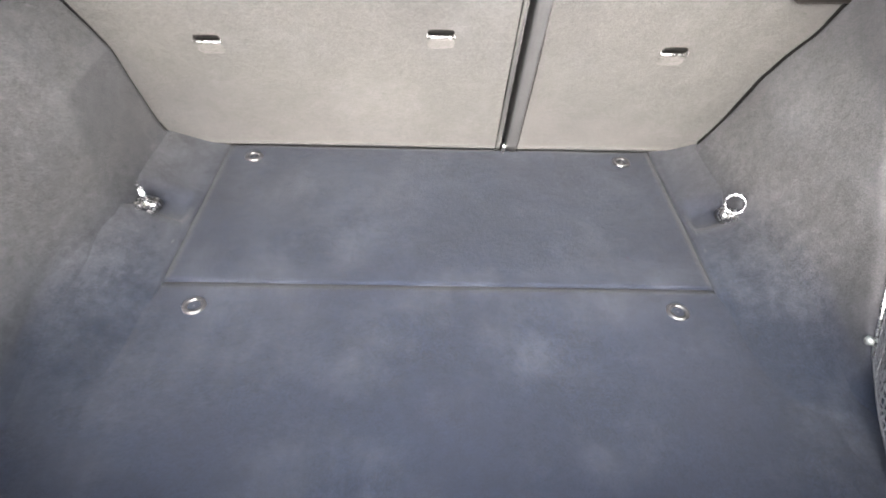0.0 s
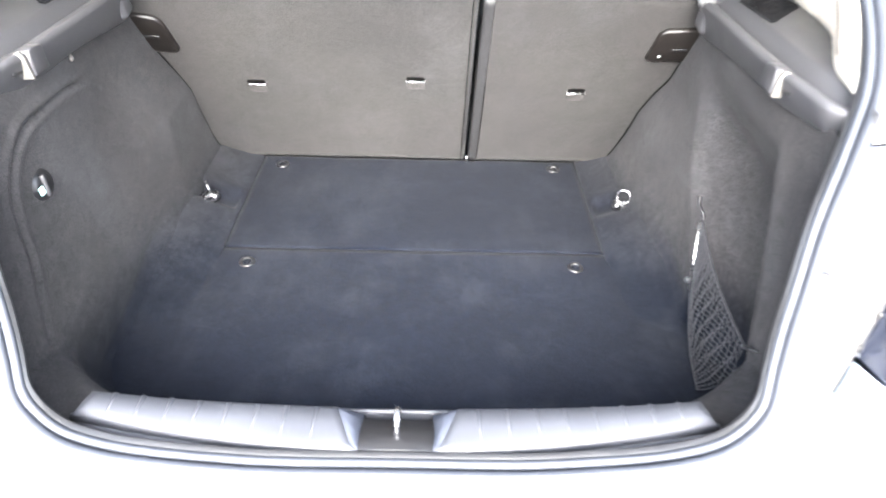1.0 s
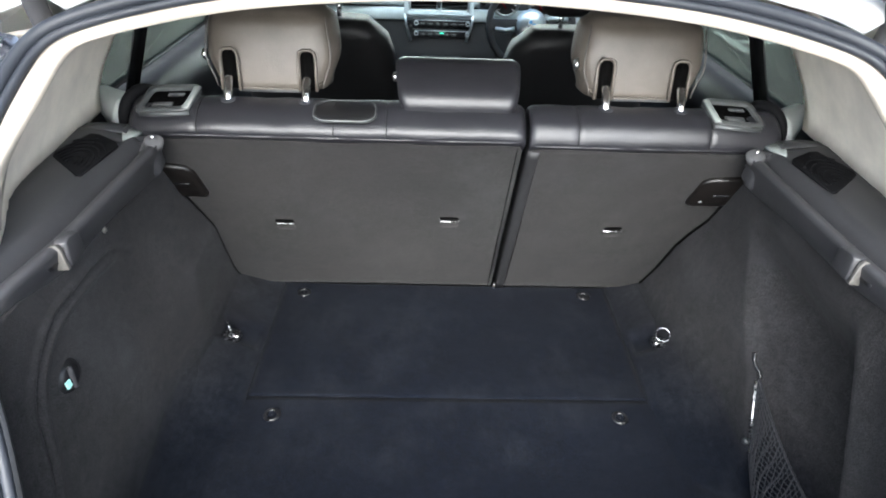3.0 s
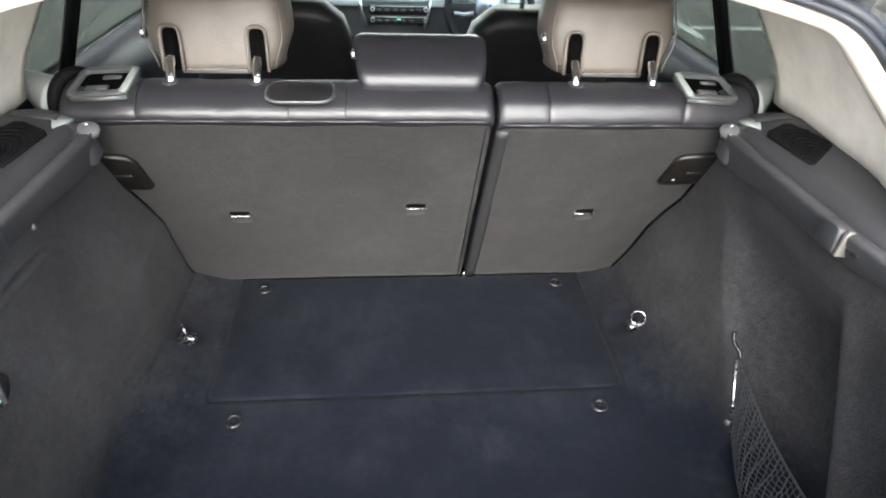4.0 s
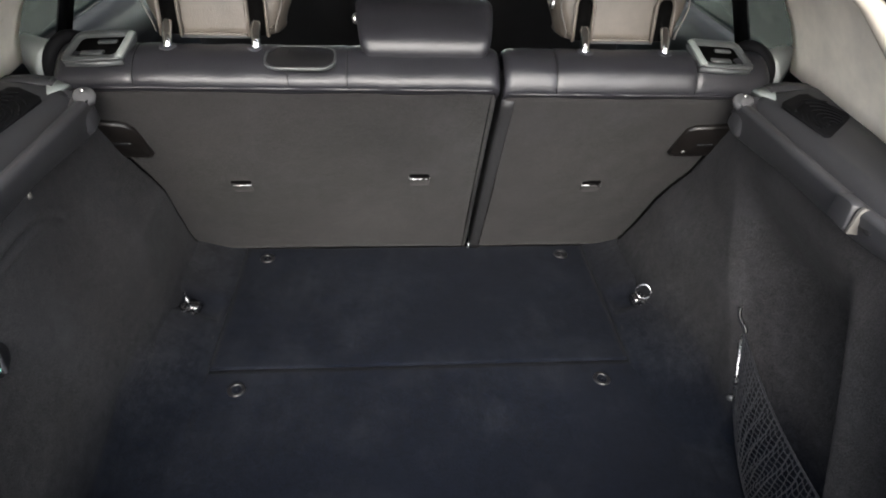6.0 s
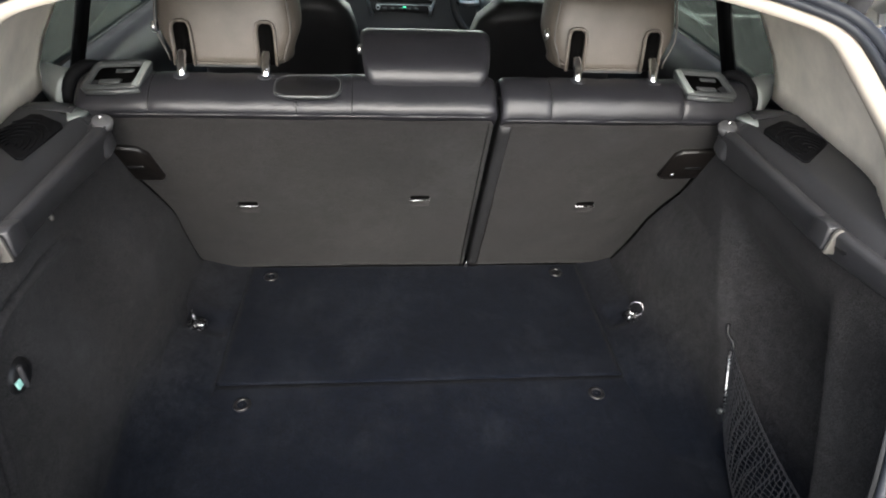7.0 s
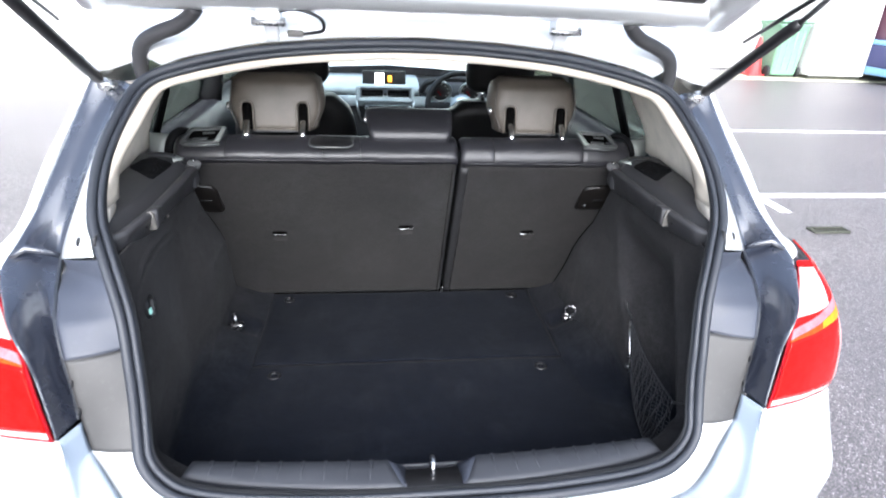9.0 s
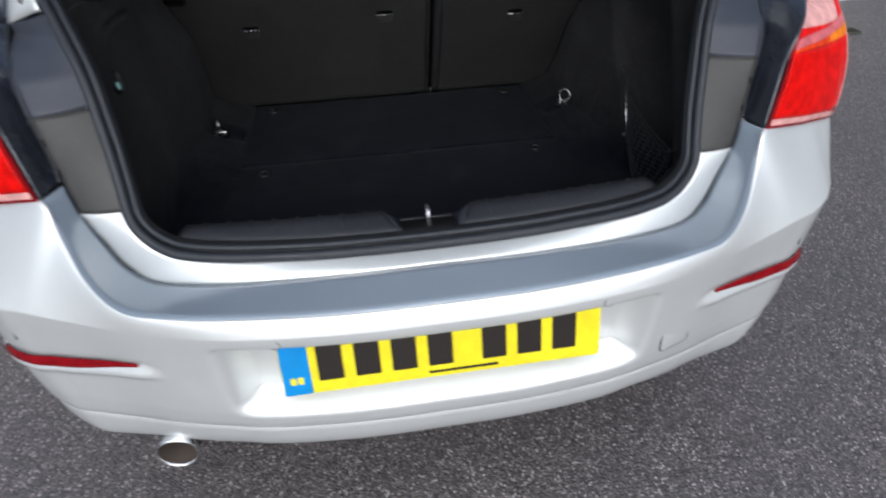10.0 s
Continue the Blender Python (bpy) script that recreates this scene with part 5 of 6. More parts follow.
def boot_sides():
    for s in (1, -1):
        side = thing("boot_side_trim", "charcoal carpeted boot wall with a net pocket" if s > 0 else "charcoal carpeted boot wall with a round turn knob", "side trim", "boot side trims")
        side_panel(s, side)
        shelf_rail(s, side)
        carpet_shoulder(s, side)
        if s < 0:
            knob(side)
            part("trim_stud", lathe([(0.0, 0.003), (0.004, 0.002), (0.005, 0.0), (0.0, 0.0)], look((-0.5035, 0.424, 0.971), (-1.0, 0.424, 0.967)), 12, False), M_CLIP, side)
            part("scuff", rbox((0.002, 0.003, 0.030), 0.001, pose(-0.4855, 0.555, 0.735), 1), M_SEATBACK, side)
        # ivory pillar trim from the seal to the rear window
        rear = [inset_point(s, z) for z in (1.036, 1.065, 1.10, 1.145, 1.19, 1.225, 1.25)]
        front = [(0.616, 0.695, 1.040), (0.610, 0.708, 1.075), (0.598, 0.725, 1.11), (0.583, 0.745, 1.15), (0.570, 0.77, 1.19), (0.552, 0.80, 1.235), (0.530, 0.83, 1.275)]
        rows = []
        for n, (a, b) in enumerate(zip(rear, front)):
            row = []
            for k in range(20):
                f = k / 19
                bow = (-0.003 + 0.0003 * n) * math.sin(math.pi * f ** 0.8)
                x, y = a[0] * (1 - f) + b[0] * f + bow, a[1] * (1 - f) + b[1] * f
                x += max(0.0, foot_x(y) - x) * (1.0, 0.72, 0.36, 0.1, 0.0, 0.0, 0.0)[n]
                row.append((s * x, y, a[2] * (1 - f) + b[2] * f))
            rows.append(row)
        part("pillar_trim", sheet(rows), M_LINING, side, "ivory plastic pillar trim", thick=0.004)
        # shelf area ahead of the ledge, up to the seat
        rows = [[(x * s, y, z) for x, z in ((0.505, 0.99), (0.512, 1.021 + d), (0.535, 1.043 + d), (0.57, 1.047 + d), (0.61, 1.045 + d), (0.64, 1.03 + d))] for y, d in ((0.60, 0.0), (0.635, -0.004), (0.66, -0.025), (0.76, -0.05))]
        part("quarter_trim", sheet(rows), M_RAIL, side, thick=0.004)


def inset_point(s, z):
    x, y = edge_x(z), edge_y(z)
    return (x - 0.018, y + 0.020, z)


boot_floor()
boot_sides()


def sill():
    t = thing("sill_trim", "ribbed grey plastic loading sill with a central latch recess", "sill trim")
    # cross-section from the inner drop over the crown to the outer edge: (how far out, rise)
    sec = [(0.054, 0.535), (0.048, 0.62), (0.034, 0.655), (0.026, 0.674), (0.018, 0.688), (0.010, 0.6955), (-0.012, 0.6950), (-0.034, 0.6925), (-0.041, 0.690), (-0.045, 0.683)]

    def crown(i, x):
        y, z = sec[i]
        w = i / 8 if i < 8 else 1.0
        return y + (0.02 * (1 - w) + 0.27 * w ** 1.5) * x * x, z
    for s in (1, -1):
        rows = []
        for k in range(31):
            f = k / 30
            row = []
            for i in range(len(sec)):
                x0 = float(np.interp(i, [0, 4, 5, 8, 9], [0.078, 0.076, 0.074, 0.046, 0.046]))
                x1 = float(np.interp(i, [0, 3, 5, 8, 9], [0.44, 0.396, 0.388, 0.404, 0.406]))
                x = x0 + (x1 - x0) * f
                y, z = crown(i, x)
                row.append((x * s, y, z))
            rows.append(row)
        cover = part("sill_cover", sheet(rows), M_SILL, t, "grey plastic sill cover", thick=0.003)
        for k in range(8):
            x = 0.100 + 0.0365 * k
            part("rib", tube([((x + 0.001 * j) * s, crown(i, x)[0], crown(i, x)[1] + 0.0002) for j, i in enumerate((4, 5, 6, 7))], [0.0012, 0.0042, 0.0026, 0.0010], 8), M_SILL, cover)
        # slanted cheek of the latch recess
        rows = [[(float(np.interp(i, [0, 4, 5, 8, 9], [0.078, 0.076, 0.074, 0.046, 0.046])) * s, *crown(i, 0.07)) for i in range(2, 9)],
                [(0.045 * s, y, z) for y, z in ((0.036, 0.64), (0.030, 0.655), (0.022, 0.668), (0.012, 0.670), (-0.012, 0.674), (-0.030, 0.683), (-0.040, 0.689))]]
        part("recess_cheek", sheet(rows), M_COVER, t, thick=0.002)
    part("recess_floor", rbox((0.094, 0.058, 0.006), 0.002, pose(0, -0.012, 0.676, -18), 1), M_BLACK, t)
    part("recess_back", rbox((0.160, 0.006, 0.125), 0.002, pose(0, 0.036, 0.598), 1), M_SILL, t)
    # front lip under the seal
    rows = [[(x, y + 0.27 * x * x, z) for x in [-0.40 + 0.8 * k / 30 for k in range(31)]] for y, z in ((-0.040, 0.686), (-0.046, 0.681), (-0.052, 0.682), (-0.056, 0.686))]
    part("lip", sheet(rows), M_PLASTIC, t, thick=0.003)
    part("latch_loop", tube(smooth_line([(0, 0.018, 0.660), (0, 0.018, 0.685), (0, 0.013, 0.697), (0, 0.004, 0.702), (0, -0.006, 0.697), (0, -0.011, 0.684), (0, -0.011, 0.665)], 24), 0.0042, 10), M_RINGSTEEL, t, "bright steel latch loop")


sill()


def lashing_ring(x, y, z, s):
    r = thing("lashing_ring", "chromed lashing ring on a folding foot", "lashing ring", "lashing rings")
    part("foot", rbox((0.034, 0.022, 0.016), 0.005, pose(x - 0.012 * s, y - 0.004, z - 0.008)), M_RINGSTEEL, r)
    part("pocket", lathe([(0.0, 0.0), (0.024, 0.0), (0.026, -0.003), (0.0, -0.004)], pose(x - 0.002 * s, y + 0.004, z - 0.0165), 20, False), M_BLACK, r)
    m = look((x - 0.010 * s, y - 0.004, z + 0.013), (x - 0.45, y - 0.75, z + 0.25) if s > 0 else (x + 0.9, y + 0.42, z + 0.10))
    part("ring", tube([m @ Vector((0.0145 * math.cos(a), 0.0150 * math.sin(a), 0)) for a in (2 * math.pi * k / 28 for k in range(28))], 0.0021, 8, True), M_RINGSTEEL, r)


lashing_ring(-0.462, 0.642, 0.588, -1)
lashing_ring(0.464, 0.646, 0.584, 1)


def luggage_net():
    n = thing("luggage_net", "black elastic luggage net hooked across the side pocket", "luggage net")
    apex, tie = Vector((0.517, 0.415, 0.706)), Vector((0.507, 0.350, 0.597))
    low, far = Vector((0.468, 0.158, 0.556)), Vector((0.493, 0.140, 0.682))
    # corners: apex and tie ahead, low and far behind; cords run along both ways with slack
    bm = bmesh.new()

    def at(u, v):
        top = apex * (1 - u) + far * u
        bottom = tie * (1 - u) + low * u
        p = top * (1 - v) + bottom * v
        p.x -= 0.010 * math.sin(math.pi * u) * (0.4 + 0.6 * math.sin(math.pi * v))
        p.z -= 0.010 * math.sin(math.pi * u) * (1 - v) + 0.012 * math.sin(math.pi * u) * v
        # gathered in soft pleats across, the lower edge sagging outwards
        p.x -= 0.0036 * ease((u - 0.12) / 0.3) * max(0.0, math.sin(math.pi * v)) ** 0.5 * math.sin(2 * math.pi * 10 * (u + 0.15 * v) + 0.9 * math.sin(4 * v))
        p.y -= 0.020 * math.sin(math.pi * v) * u ** 4
        p.z -= 0.006 * math.sin(math.pi * v) * u ** 4
        return p
    for k in range(14):
        tube([at(i / 60, k / 13) for i in range(61)], 0.0007 if 0 < k < 13 else 0.0018, 5, bm=bm)
    for k in range(31):
        tube([at(k / 30, i / 12) for i in range(13)], 0.0011 if k % 3 == 1 else 0.0006, 5, bm=bm)
    tagged(part("mesh", bm, M_CORD, n, "black pleated elastic cords"), kind="stuff")
    part("edge_cord", tube([at(0, i / 8) for i in range(9)], 0.0022, 6), M_CORD, n)
    part("hook", tube(smooth_line([(0.513, 0.442, 0.739), (0.512, 0.436, 0.728), (0.513, 0.428, 0.722), (0.517, 0.418, 0.716), (0.518, 0.412, 0.708)], 16), 0.0032, 8), M_BLACK, n, "black wire hook")
    part("rod", tube([(0.513, 0.412, 0.702), (0.509, 0.382, 0.652), (0.505, 0.348, 0.597)], 0.0021, 8), M_STEEL, n, "thin bright spring wire")
    part("button", lathe([(0.0, 0.005), (0.005, 0.004), (0.006, 0.0), (0.0, 0.0)], look((0.503, 0.362, 0.609), (0.8, 0.45, 0.55)), 14, False), M_BEZEL, n)
    part("rear_hook", tube(smooth_line([(0.502, 0.122, 0.690), (0.496, 0.128, 0.688), (0.491, 0.136, 0.684), (0.493, 0.144, 0.678)], 10), 0.0022, 6), M_BLACK, n)


luggage_net()

# ---- rear seats ----
LEAN_BACK = math.degrees(math.atan(SEAT_SLOPE))


def seat_point(x, z, off=0.0):
    """On the seat back's rear face, off metres towards the boot."""
    c = math.cos(math.atan(SEAT_SLOPE))
    return Vector((x, seat_y(z) - off * c, z - off * SEAT_SLOPE * c))


def seat_pose(x, z, off=0.0):
    p = seat_point(x, z, off)
    return pose(p.x, p.y, p.z, 90 + LEAN_BACK, 0, 0)


def backrest(name, x0, x1, drop, seams, loops, label):
    """drop: how far down the felt its leather roll reaches."""
    t = thing(name, label, "rear seat", "rear seat backs")
    n = 120
    top = 1.036 - drop
    # felt back board with piped edges
    rows = []
    for off, edge in ((-0.05, 0.0), (-0.010, 0.0), (-0.002, 0.003), (0.0, 0.009)):
        ring = [seat_point(x, z, off) for x, z in ((x0 + edge, 0.545 + edge), (x1 - edge, 0.545 + edge), (x1 - edge, top - edge), (x0 + edge, top - edge))]
        rows.append(ring)
    part("back_board", capped(rows), M_SEATDARK, t, "dark edge of the seat back", smooth=False)
    rows = []
    for k in range(41):
        z = 0.548 + (top - 0.002 - 0.548) * k / 40
        row = []
        for i in range(61):
            x = x0 + 0.002 + (x1 - x0 - 0.004) * i / 60
            rim = min(x - x0, x1 - x, z - 0.545, top - z)
            off = 0.0022 + 0.0030 * noise.noise(Vector((x * 7, z * 5, 1.7))) + 0.0012 * noise.noise(Vector((x * 22, z * 16, 4.1))) - 0.008 * (1 - ease(rim / 0.012))
            for lx, lz in loops:
                off -= 0.0035 * math.exp(-((x - lx) / 0.024) ** 2 - ((z - lz + 0.004) / 0.013) ** 2)
            row.append(seat_point(x, z, off))
        rows.append(row)
    part("felt_cover", sheet(rows), M_SEATBACK, t, "grey felt seat back", thick=0.002)
    # edging beside the gap between the two backs
    zs = [0.552 + (top - 0.012 - 0.552) * k / 24 for k in range(25)]
    if x0 > 0:
        rows = [[seat_point(x0 + dx, z, off) for z in zs] for dx, off in ((-0.0005, -0.012), (0.0005, 0.0005), (0.004, 0.0042), (0.010, 0.0052), (0.0165, 0.0052), (0.0190, 0.0040))]
        part("edge_strip", sheet(rows), M_SEATDARK, t, "dark edging beside the seat gap", thick=0.0015)
        joint = x0 + 0.0200
    else:
        joint = x1 - 0.0112
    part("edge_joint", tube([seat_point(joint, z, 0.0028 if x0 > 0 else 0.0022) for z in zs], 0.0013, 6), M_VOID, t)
    # leather roll over the top
    low = Vector((0.624 + SEAT_SLOPE * drop, 1.037 - drop))
    prof = [(low.x + 0.014, low.y - 0.016), (low.x + 0.004, low.y - 0.006), (low.x, low.y), (low.x - 0.0012, low.y + 0.005), (low.x + 0.0010, low.y + 0.013), (0.6355, 1.0525), (0.6450, 1.0610), (0.660, 1.0690), (0.676, 1.0725), (0.690, 1.0725), (0.704, 1.0680), (0.714, 1.057), (0.720, 1.03), (0.722, 0.98)]
    rows = []
    for k in range(n + 1):
        x = x0 + (x1 - x0) * k / n
        pinch = sum(math.exp(-((x - q) / 0.004) ** 2) for q in seams)
        end = 0.0
        for xe, w in ((x0, 0.010), (x1, 0.010)):
            end = max(end, 1 - min(1, abs(x - xe) / w))
        wave = 0.0015 * noise.noise(Vector((x * 14, 0.2, 0)))
        rows.append([(x, y + (0.004 * end + 0.0014 * pinch) * (1 if y < 0.69 else -1), z - 0.006 * end * end - 0.0012 * pinch + wave + 0.0016 * noise.noise(Vector((x * 26, y * 40, z * 30)))) for y, z in prof])
    part("leather_top", sheet(rows), M_LEATHER, t, "dark leather top roll", thick=0.003)
    part("piping", tube([(x0 + 0.008 + (x1 - x0 - 0.016) * k / 40, low.x + 0.0004 + 0.0008 * math.sin(k * 0.9), low.y - 0.002) for k in range(41)], 0.0024, 6), M_LEATHER, t)
    for q in seams:
        part("seam", tube([(q, y - 0.0006, z + 0.0008) for y, z in prof[1:10]], 0.0012, 6), M_BLACK, t)
    part("front_cushion", rbox((x1 - x0 - 0.01, 0.10, 0.50), 0.03, pose((x0 + x1) / 2, 0.86, 0.80, LEAN_BACK, 0, 0)), M_SEATDARK, t)
    for x, z in loops:
        m = seat_pose(x, z, 0.0030)
        a = part("anchor_pocket", slab(rounded_rect(0.038, 0.020, 0.008), 0.0020, m @ pose(0, -0.020, 0.0004), 0.0008), M_FELTWEAR, t, "rubbed felt tab")
        part("anchor_wire", tube([m @ Vector(p) for p in ((-0.019, -0.003, -0.003), (-0.019, -0.003, 0.004), (0.019, -0.003, 0.004), (0.019, -0.003, -0.003))], 0.0008, 6), M_STEEL, a, "thin steel anchor wire")
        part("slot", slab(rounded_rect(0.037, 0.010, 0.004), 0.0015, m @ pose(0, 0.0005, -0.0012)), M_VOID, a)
    return t


wide = backrest("rear_seat_back", -0.540, 0.112, 0.005, (-0.43, -0.207, -0.120), ((-0.338, 0.801), (-0.005, 0.819)), "wider grey felt seat back with a dark leather top")
narrow = backrest("rear_seat_back", 0.1205, 0.545, 0.012, (0.202, 0.425), ((0.333, 0.797),), "narrow grey felt seat back with a dark leather top")
part("gap_guide", tube([(0.1163, 0.862, 0.548), (0.1163, 0.853, 0.566)], 0.0036, 8), M_STEEL, narrow, "small bright steel guide")


def latch_cover(owner, s):
    pts = [(0.450, 0.949), (0.461, 0.957), (0.530, 0.962), (0.545, 0.957), (0.545, 0.888), (0.454, 0.884), (0.443, 0.891)]
    if s < 0:
        pts = [(0.466, 0.945), (0.477, 0.958), (0.525, 0.966), (0.548, 0.966), (0.548, 0.882), (0.468, 0.879), (0.459, 0.887)]
    rows = [[seat_point(x * s, z, off) for x, z in pts] for off in (-0.004, 0.008)]
    cx, cz = 0.50, 0.92
    rows.append([seat_point((cx + (x - cx) * 0.93) * s, cz + (z - cz) * 0.90, 0.011) for x, z in pts])
    c = part("latch_cover", capped(rows), M_LATCH, owner, "black plastic latch cover")
    part("slot", rbox((0.030, 0.006, 0.006), 0.002, seat_pose(0.497 * s, 0.918, 0.010)), M_BLACK, c)
    if s > 0:
        part("screw", lathe([(0.0, 0.002), (0.003, 0.0015), (0.004, 0.0), (0.0, 0.0)], seat_pose(0.466, 0.900, 0.011), 12, False), M_STEEL, c)


latch_cover(wide, -1)
latch_cover(narrow, 1)


def belt_guides():
    # oval belt outlet in the wide seat's top
    m = pose(-0.1885, 0.652, 1.0715, 10, 0, 0)
    part("belt_outlet", frame_ring(rounded_rect(0.105, 0.066, 0.024), rounded_rect(0.099, 0.060, 0.022), 0.005, m @ pose(0, 0, -0.004)), M_BEZEL, wide, "black oval belt outlet")
    part("belt_slot", slab(rounded_rect(0.100, 0.061, 0.022), 0.003, m @ pose(0, 0, -0.0035), 0.001), M_BLACK, wide)
    for s, owner in ((1, narrow), (-1, wide)):
        m = pose((0.466 if s > 0 else 0.480) * s, 0.667, 1.0735, 24, 3 * s, 0)

        def raked(outline, k=0.24):
            return [(x - s * k * y, y) for x, y in outline]
        outer, inner = rounded_rect(0.088, 0.062, 0.013), rounded_rect(0.066, 0.040, 0.007)
        f = part("release_bezel", frame_ring(raked(outer), raked(inner), 0.013, m), M_BEZEL, owner, "grey framed seat release", bevel=0.003)
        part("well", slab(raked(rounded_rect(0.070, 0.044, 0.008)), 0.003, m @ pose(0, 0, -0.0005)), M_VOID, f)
        lever = part("lever", slab(raked([(-0.020, -0.017), (0.012, -0.017), (0.012, -0.009), (-0.020, -0.009)]), 0.004, m @ pose(0, 0, 0.003), 0.0012), M_BEZEL, f)
        part("grip", slab(raked([(-0.004, 0.006), (0.022, 0.006), (0.022, 0.012), (-0.004, 0.012)]), 0.004, m @ pose(0, 0, 0.003), 0.0012), M_BEZEL, lever)
        part("bright_edge", slab(raked([(-0.0395 * s - 0.005, -0.026), (-0.0395 * s + 0.005, -0.026), (-0.0395 * s + 0.005, 0.024), (-0.0395 * s - 0.005, 0.024)]), 0.006, m @ pose(0, 0, 0.0055), 0.002), M_PALEGREY, f)
        part("lip", tube([m @ Vector(p) for p in ((-0.040, -0.0315, 0.001), (0.0, -0.034, 0.002), (0.040, -0.0315, 0.001))], 0.0045, 8), M_BEZEL, f)
        g = thing("belt_guide", "pale grey plastic belt guide with a black strap", "belt guide", "belt guides")
        # pale wedge that thins out towards the pillar
        rows = []
        for k in range(9):
            v = k / 8
            c = Vector((0.556 + 0.100 * v, 0.690 + 0.095 * v, 1.042 + 0.004 * v))
            high, deep = 0.034 * (1 - 0.72 * v), 0.034 * (1 - 0.45 * v)
            rows.append([((c.x + 0.7 * deep * a) * s, c.y - 0.7 * deep * a, c.z + high * b) for a, b in ((-1, -1.3), (-1, -0.2), (-0.8, 0.45), (-0.35, 0.82), (0.2, 0.85), (0.7, 0.5), (1, -0.2), (1, -1.3))])
        part("shell", capped(rows), M_PALEGUIDE, g)
        part("strap", tube(smooth_line([(0.524 * s, 0.738, 1.030), (0.529 * s, 0.725, 1.066), (0.541 * s, 0.704, 1.077), (0.555 * s, 0.684, 1.068), (0.563 * s, 0.673, 1.046), (0.566 * s, 0.672, 1.015)], 20), 0.010, 10), M_GRILLE, g)


belt_guides()


def headrest(x, posts):
    h = thing("headrest", "taupe leather headrest on two chromed posts", "headrest", "rear headrests")
    # rounded pad, narrower at its foot, the rear face flat and wider in the middle
    rows = []
    for k in range(19):
        f = k / 18
        z = 1.078 + 0.129 * f
        w = 0.097 + 0.017 * ease(f / 0.45) - 0.008 * ease((f - 0.5) / 0.5) - 0.020 * ease((f - 0.86) / 0.14)
        back = 0.713 + 0.026 * f - 0.004 * math.sin(math.pi * f) + 0.016 * ease((f - 0.82) / 0.18) + 0.006 * ease((0.06 - f) / 0.06)
        deep = 0.095 - 0.030 * ease((f - 0.8) / 0.2)
        ring = []
        for a in range(48):
            t = 2 * math.pi * a / 48
            c, q = math.cos(t), math.sin(t)
            r = (abs(c) ** 5 + abs(q) ** 5) ** (-1 / 5)
            taper = 1 - 0.10 * max(0.0, -q * r)
            ring.append((x + w * taper * r * c, back + deep / 2 + deep / 2 * r * q, z))
        rows.append(ring)
    part("pad", capped(rows), M_HEADREST, h)
    part("foot_piping", tube([(x + 0.088 * (k / 10 - 1), 0.7135 + 0.012 * abs(k / 10 - 1) ** 6, 1.0815 + 0.010 * abs(k / 10 - 1) ** 8) for k in range(21)], 0.0026, 6), M_HEADREST, h)
    for sx in (-1, 1):
        part("side_piping", tube([(x + sx * (0.090 + 0.014 * ease(v / 0.45) - 0.006 * ease((v - 0.5) / 0.5)), 0.7145 + 0.025 * v - 0.004 * math.sin(math.pi * v), 1.084 + 0.112 * v) for v in (k / 12 for k in range(13))], 0.0014, 6), M_HEADEDGE, h)
    part("foot_trim", rbox((0.115, 0.05, 0.006), 0.002, pose(x, 0.742, 1.0765)), M_BEZEL, h)
    for px in posts:
        m = pose(px, 0.7125, 1.109, 90 - 9, 0, 0)
        # the slot's frame is open at its foot
        w0, top = 0.0145, 0.038
        path = [(-w0, -0.029), (-w0, 0.0), (-w0, top - 0.012), (-w0 * 0.85, top - 0.004), (-w0 * 0.45, top), (w0 * 0.45, top), (w0 * 0.85, top - 0.004), (w0, top - 0.012), (w0, 0.0), (w0, -0.029)]
        ring = part("post_slot", tube([m @ Vector((a, b, 0.001)) for a, b in path], 0.0038, 8, flat=0.7), M_HEADREST, h)
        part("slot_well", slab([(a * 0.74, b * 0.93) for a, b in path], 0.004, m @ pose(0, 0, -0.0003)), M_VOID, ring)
        part("post", tube([(px, 0.6775, 1.066), (px, 0.6805, 1.074), (px, 0.688, 1.091), (px, 0.699, 1.101), (px, 0.722, 1.106)], [0.0075, 0.0075, 0.0072, 0.0068, 0.006], 12), M_CHROME, h, "chromed post")
        part("collar", lathe([(0.0, 0.0035), (0.010, 0.0035), (0.0155, 0.0), (0.0155, -0.005), (0.0, -0.005)], pose(px, 0.678, 1.0725, 8), 20, False), M_PLASTIC, h)
    part("button", lathe([(0.0, 0.008), (0.008, 0.006), (0.010, 0.0), (0.0, 0.0)], pose(x - 0.110, 0.742, 1.130, 0, -90, 0), 16, False), M_STEEL, h, "small bright release button")


headrest(-0.322, (-0.387, -0.257))
headrest(0.317, (0.251, 0.381))


def middle_headrest():
    h = thing("headrest", "low dark leather middle headrest resting on the seat", "headrest", "rear headrests")
    prof = [(0.690, 1.058, 0.086), (0.664, 1.062, 0.092), (0.657, 1.069, 0.096), (0.657, 1.081, 0.099), (0.663, 1.094, 0.101), (0.678, 1.106, 0.103), (0.708, 1.117, 0.106), (0.735, 1.126, 0.108), (0.750, 1.129, 0.107), (0.768, 1.128, 0.105), (0.79, 1.116, 0.102), (0.795, 1.075, 0.096)]
    rows = []
    for k in range(25):
        u = -1 + k / 12
        rim = ease((abs(u) - 0.90) / 0.10)
        rows.append([(-0.001 + w * u, 0.735 + (y - 0.735) * (1 - 0.12 * rim), 1.10 + (z - 1.10) * (1 - 0.12 * rim)) for y, z, w in prof])
    part("pad", capped(rows), M_LEATHER, h)
    part("button", lathe([(0.0, 0.008), (0.007, 0.006), (0.009, 0.0), (0.0, 0.0)], pose(-0.106, 0.715, 1.108, 0, -90, 0), 16, False), M_STEEL, h)


middle_headrest()


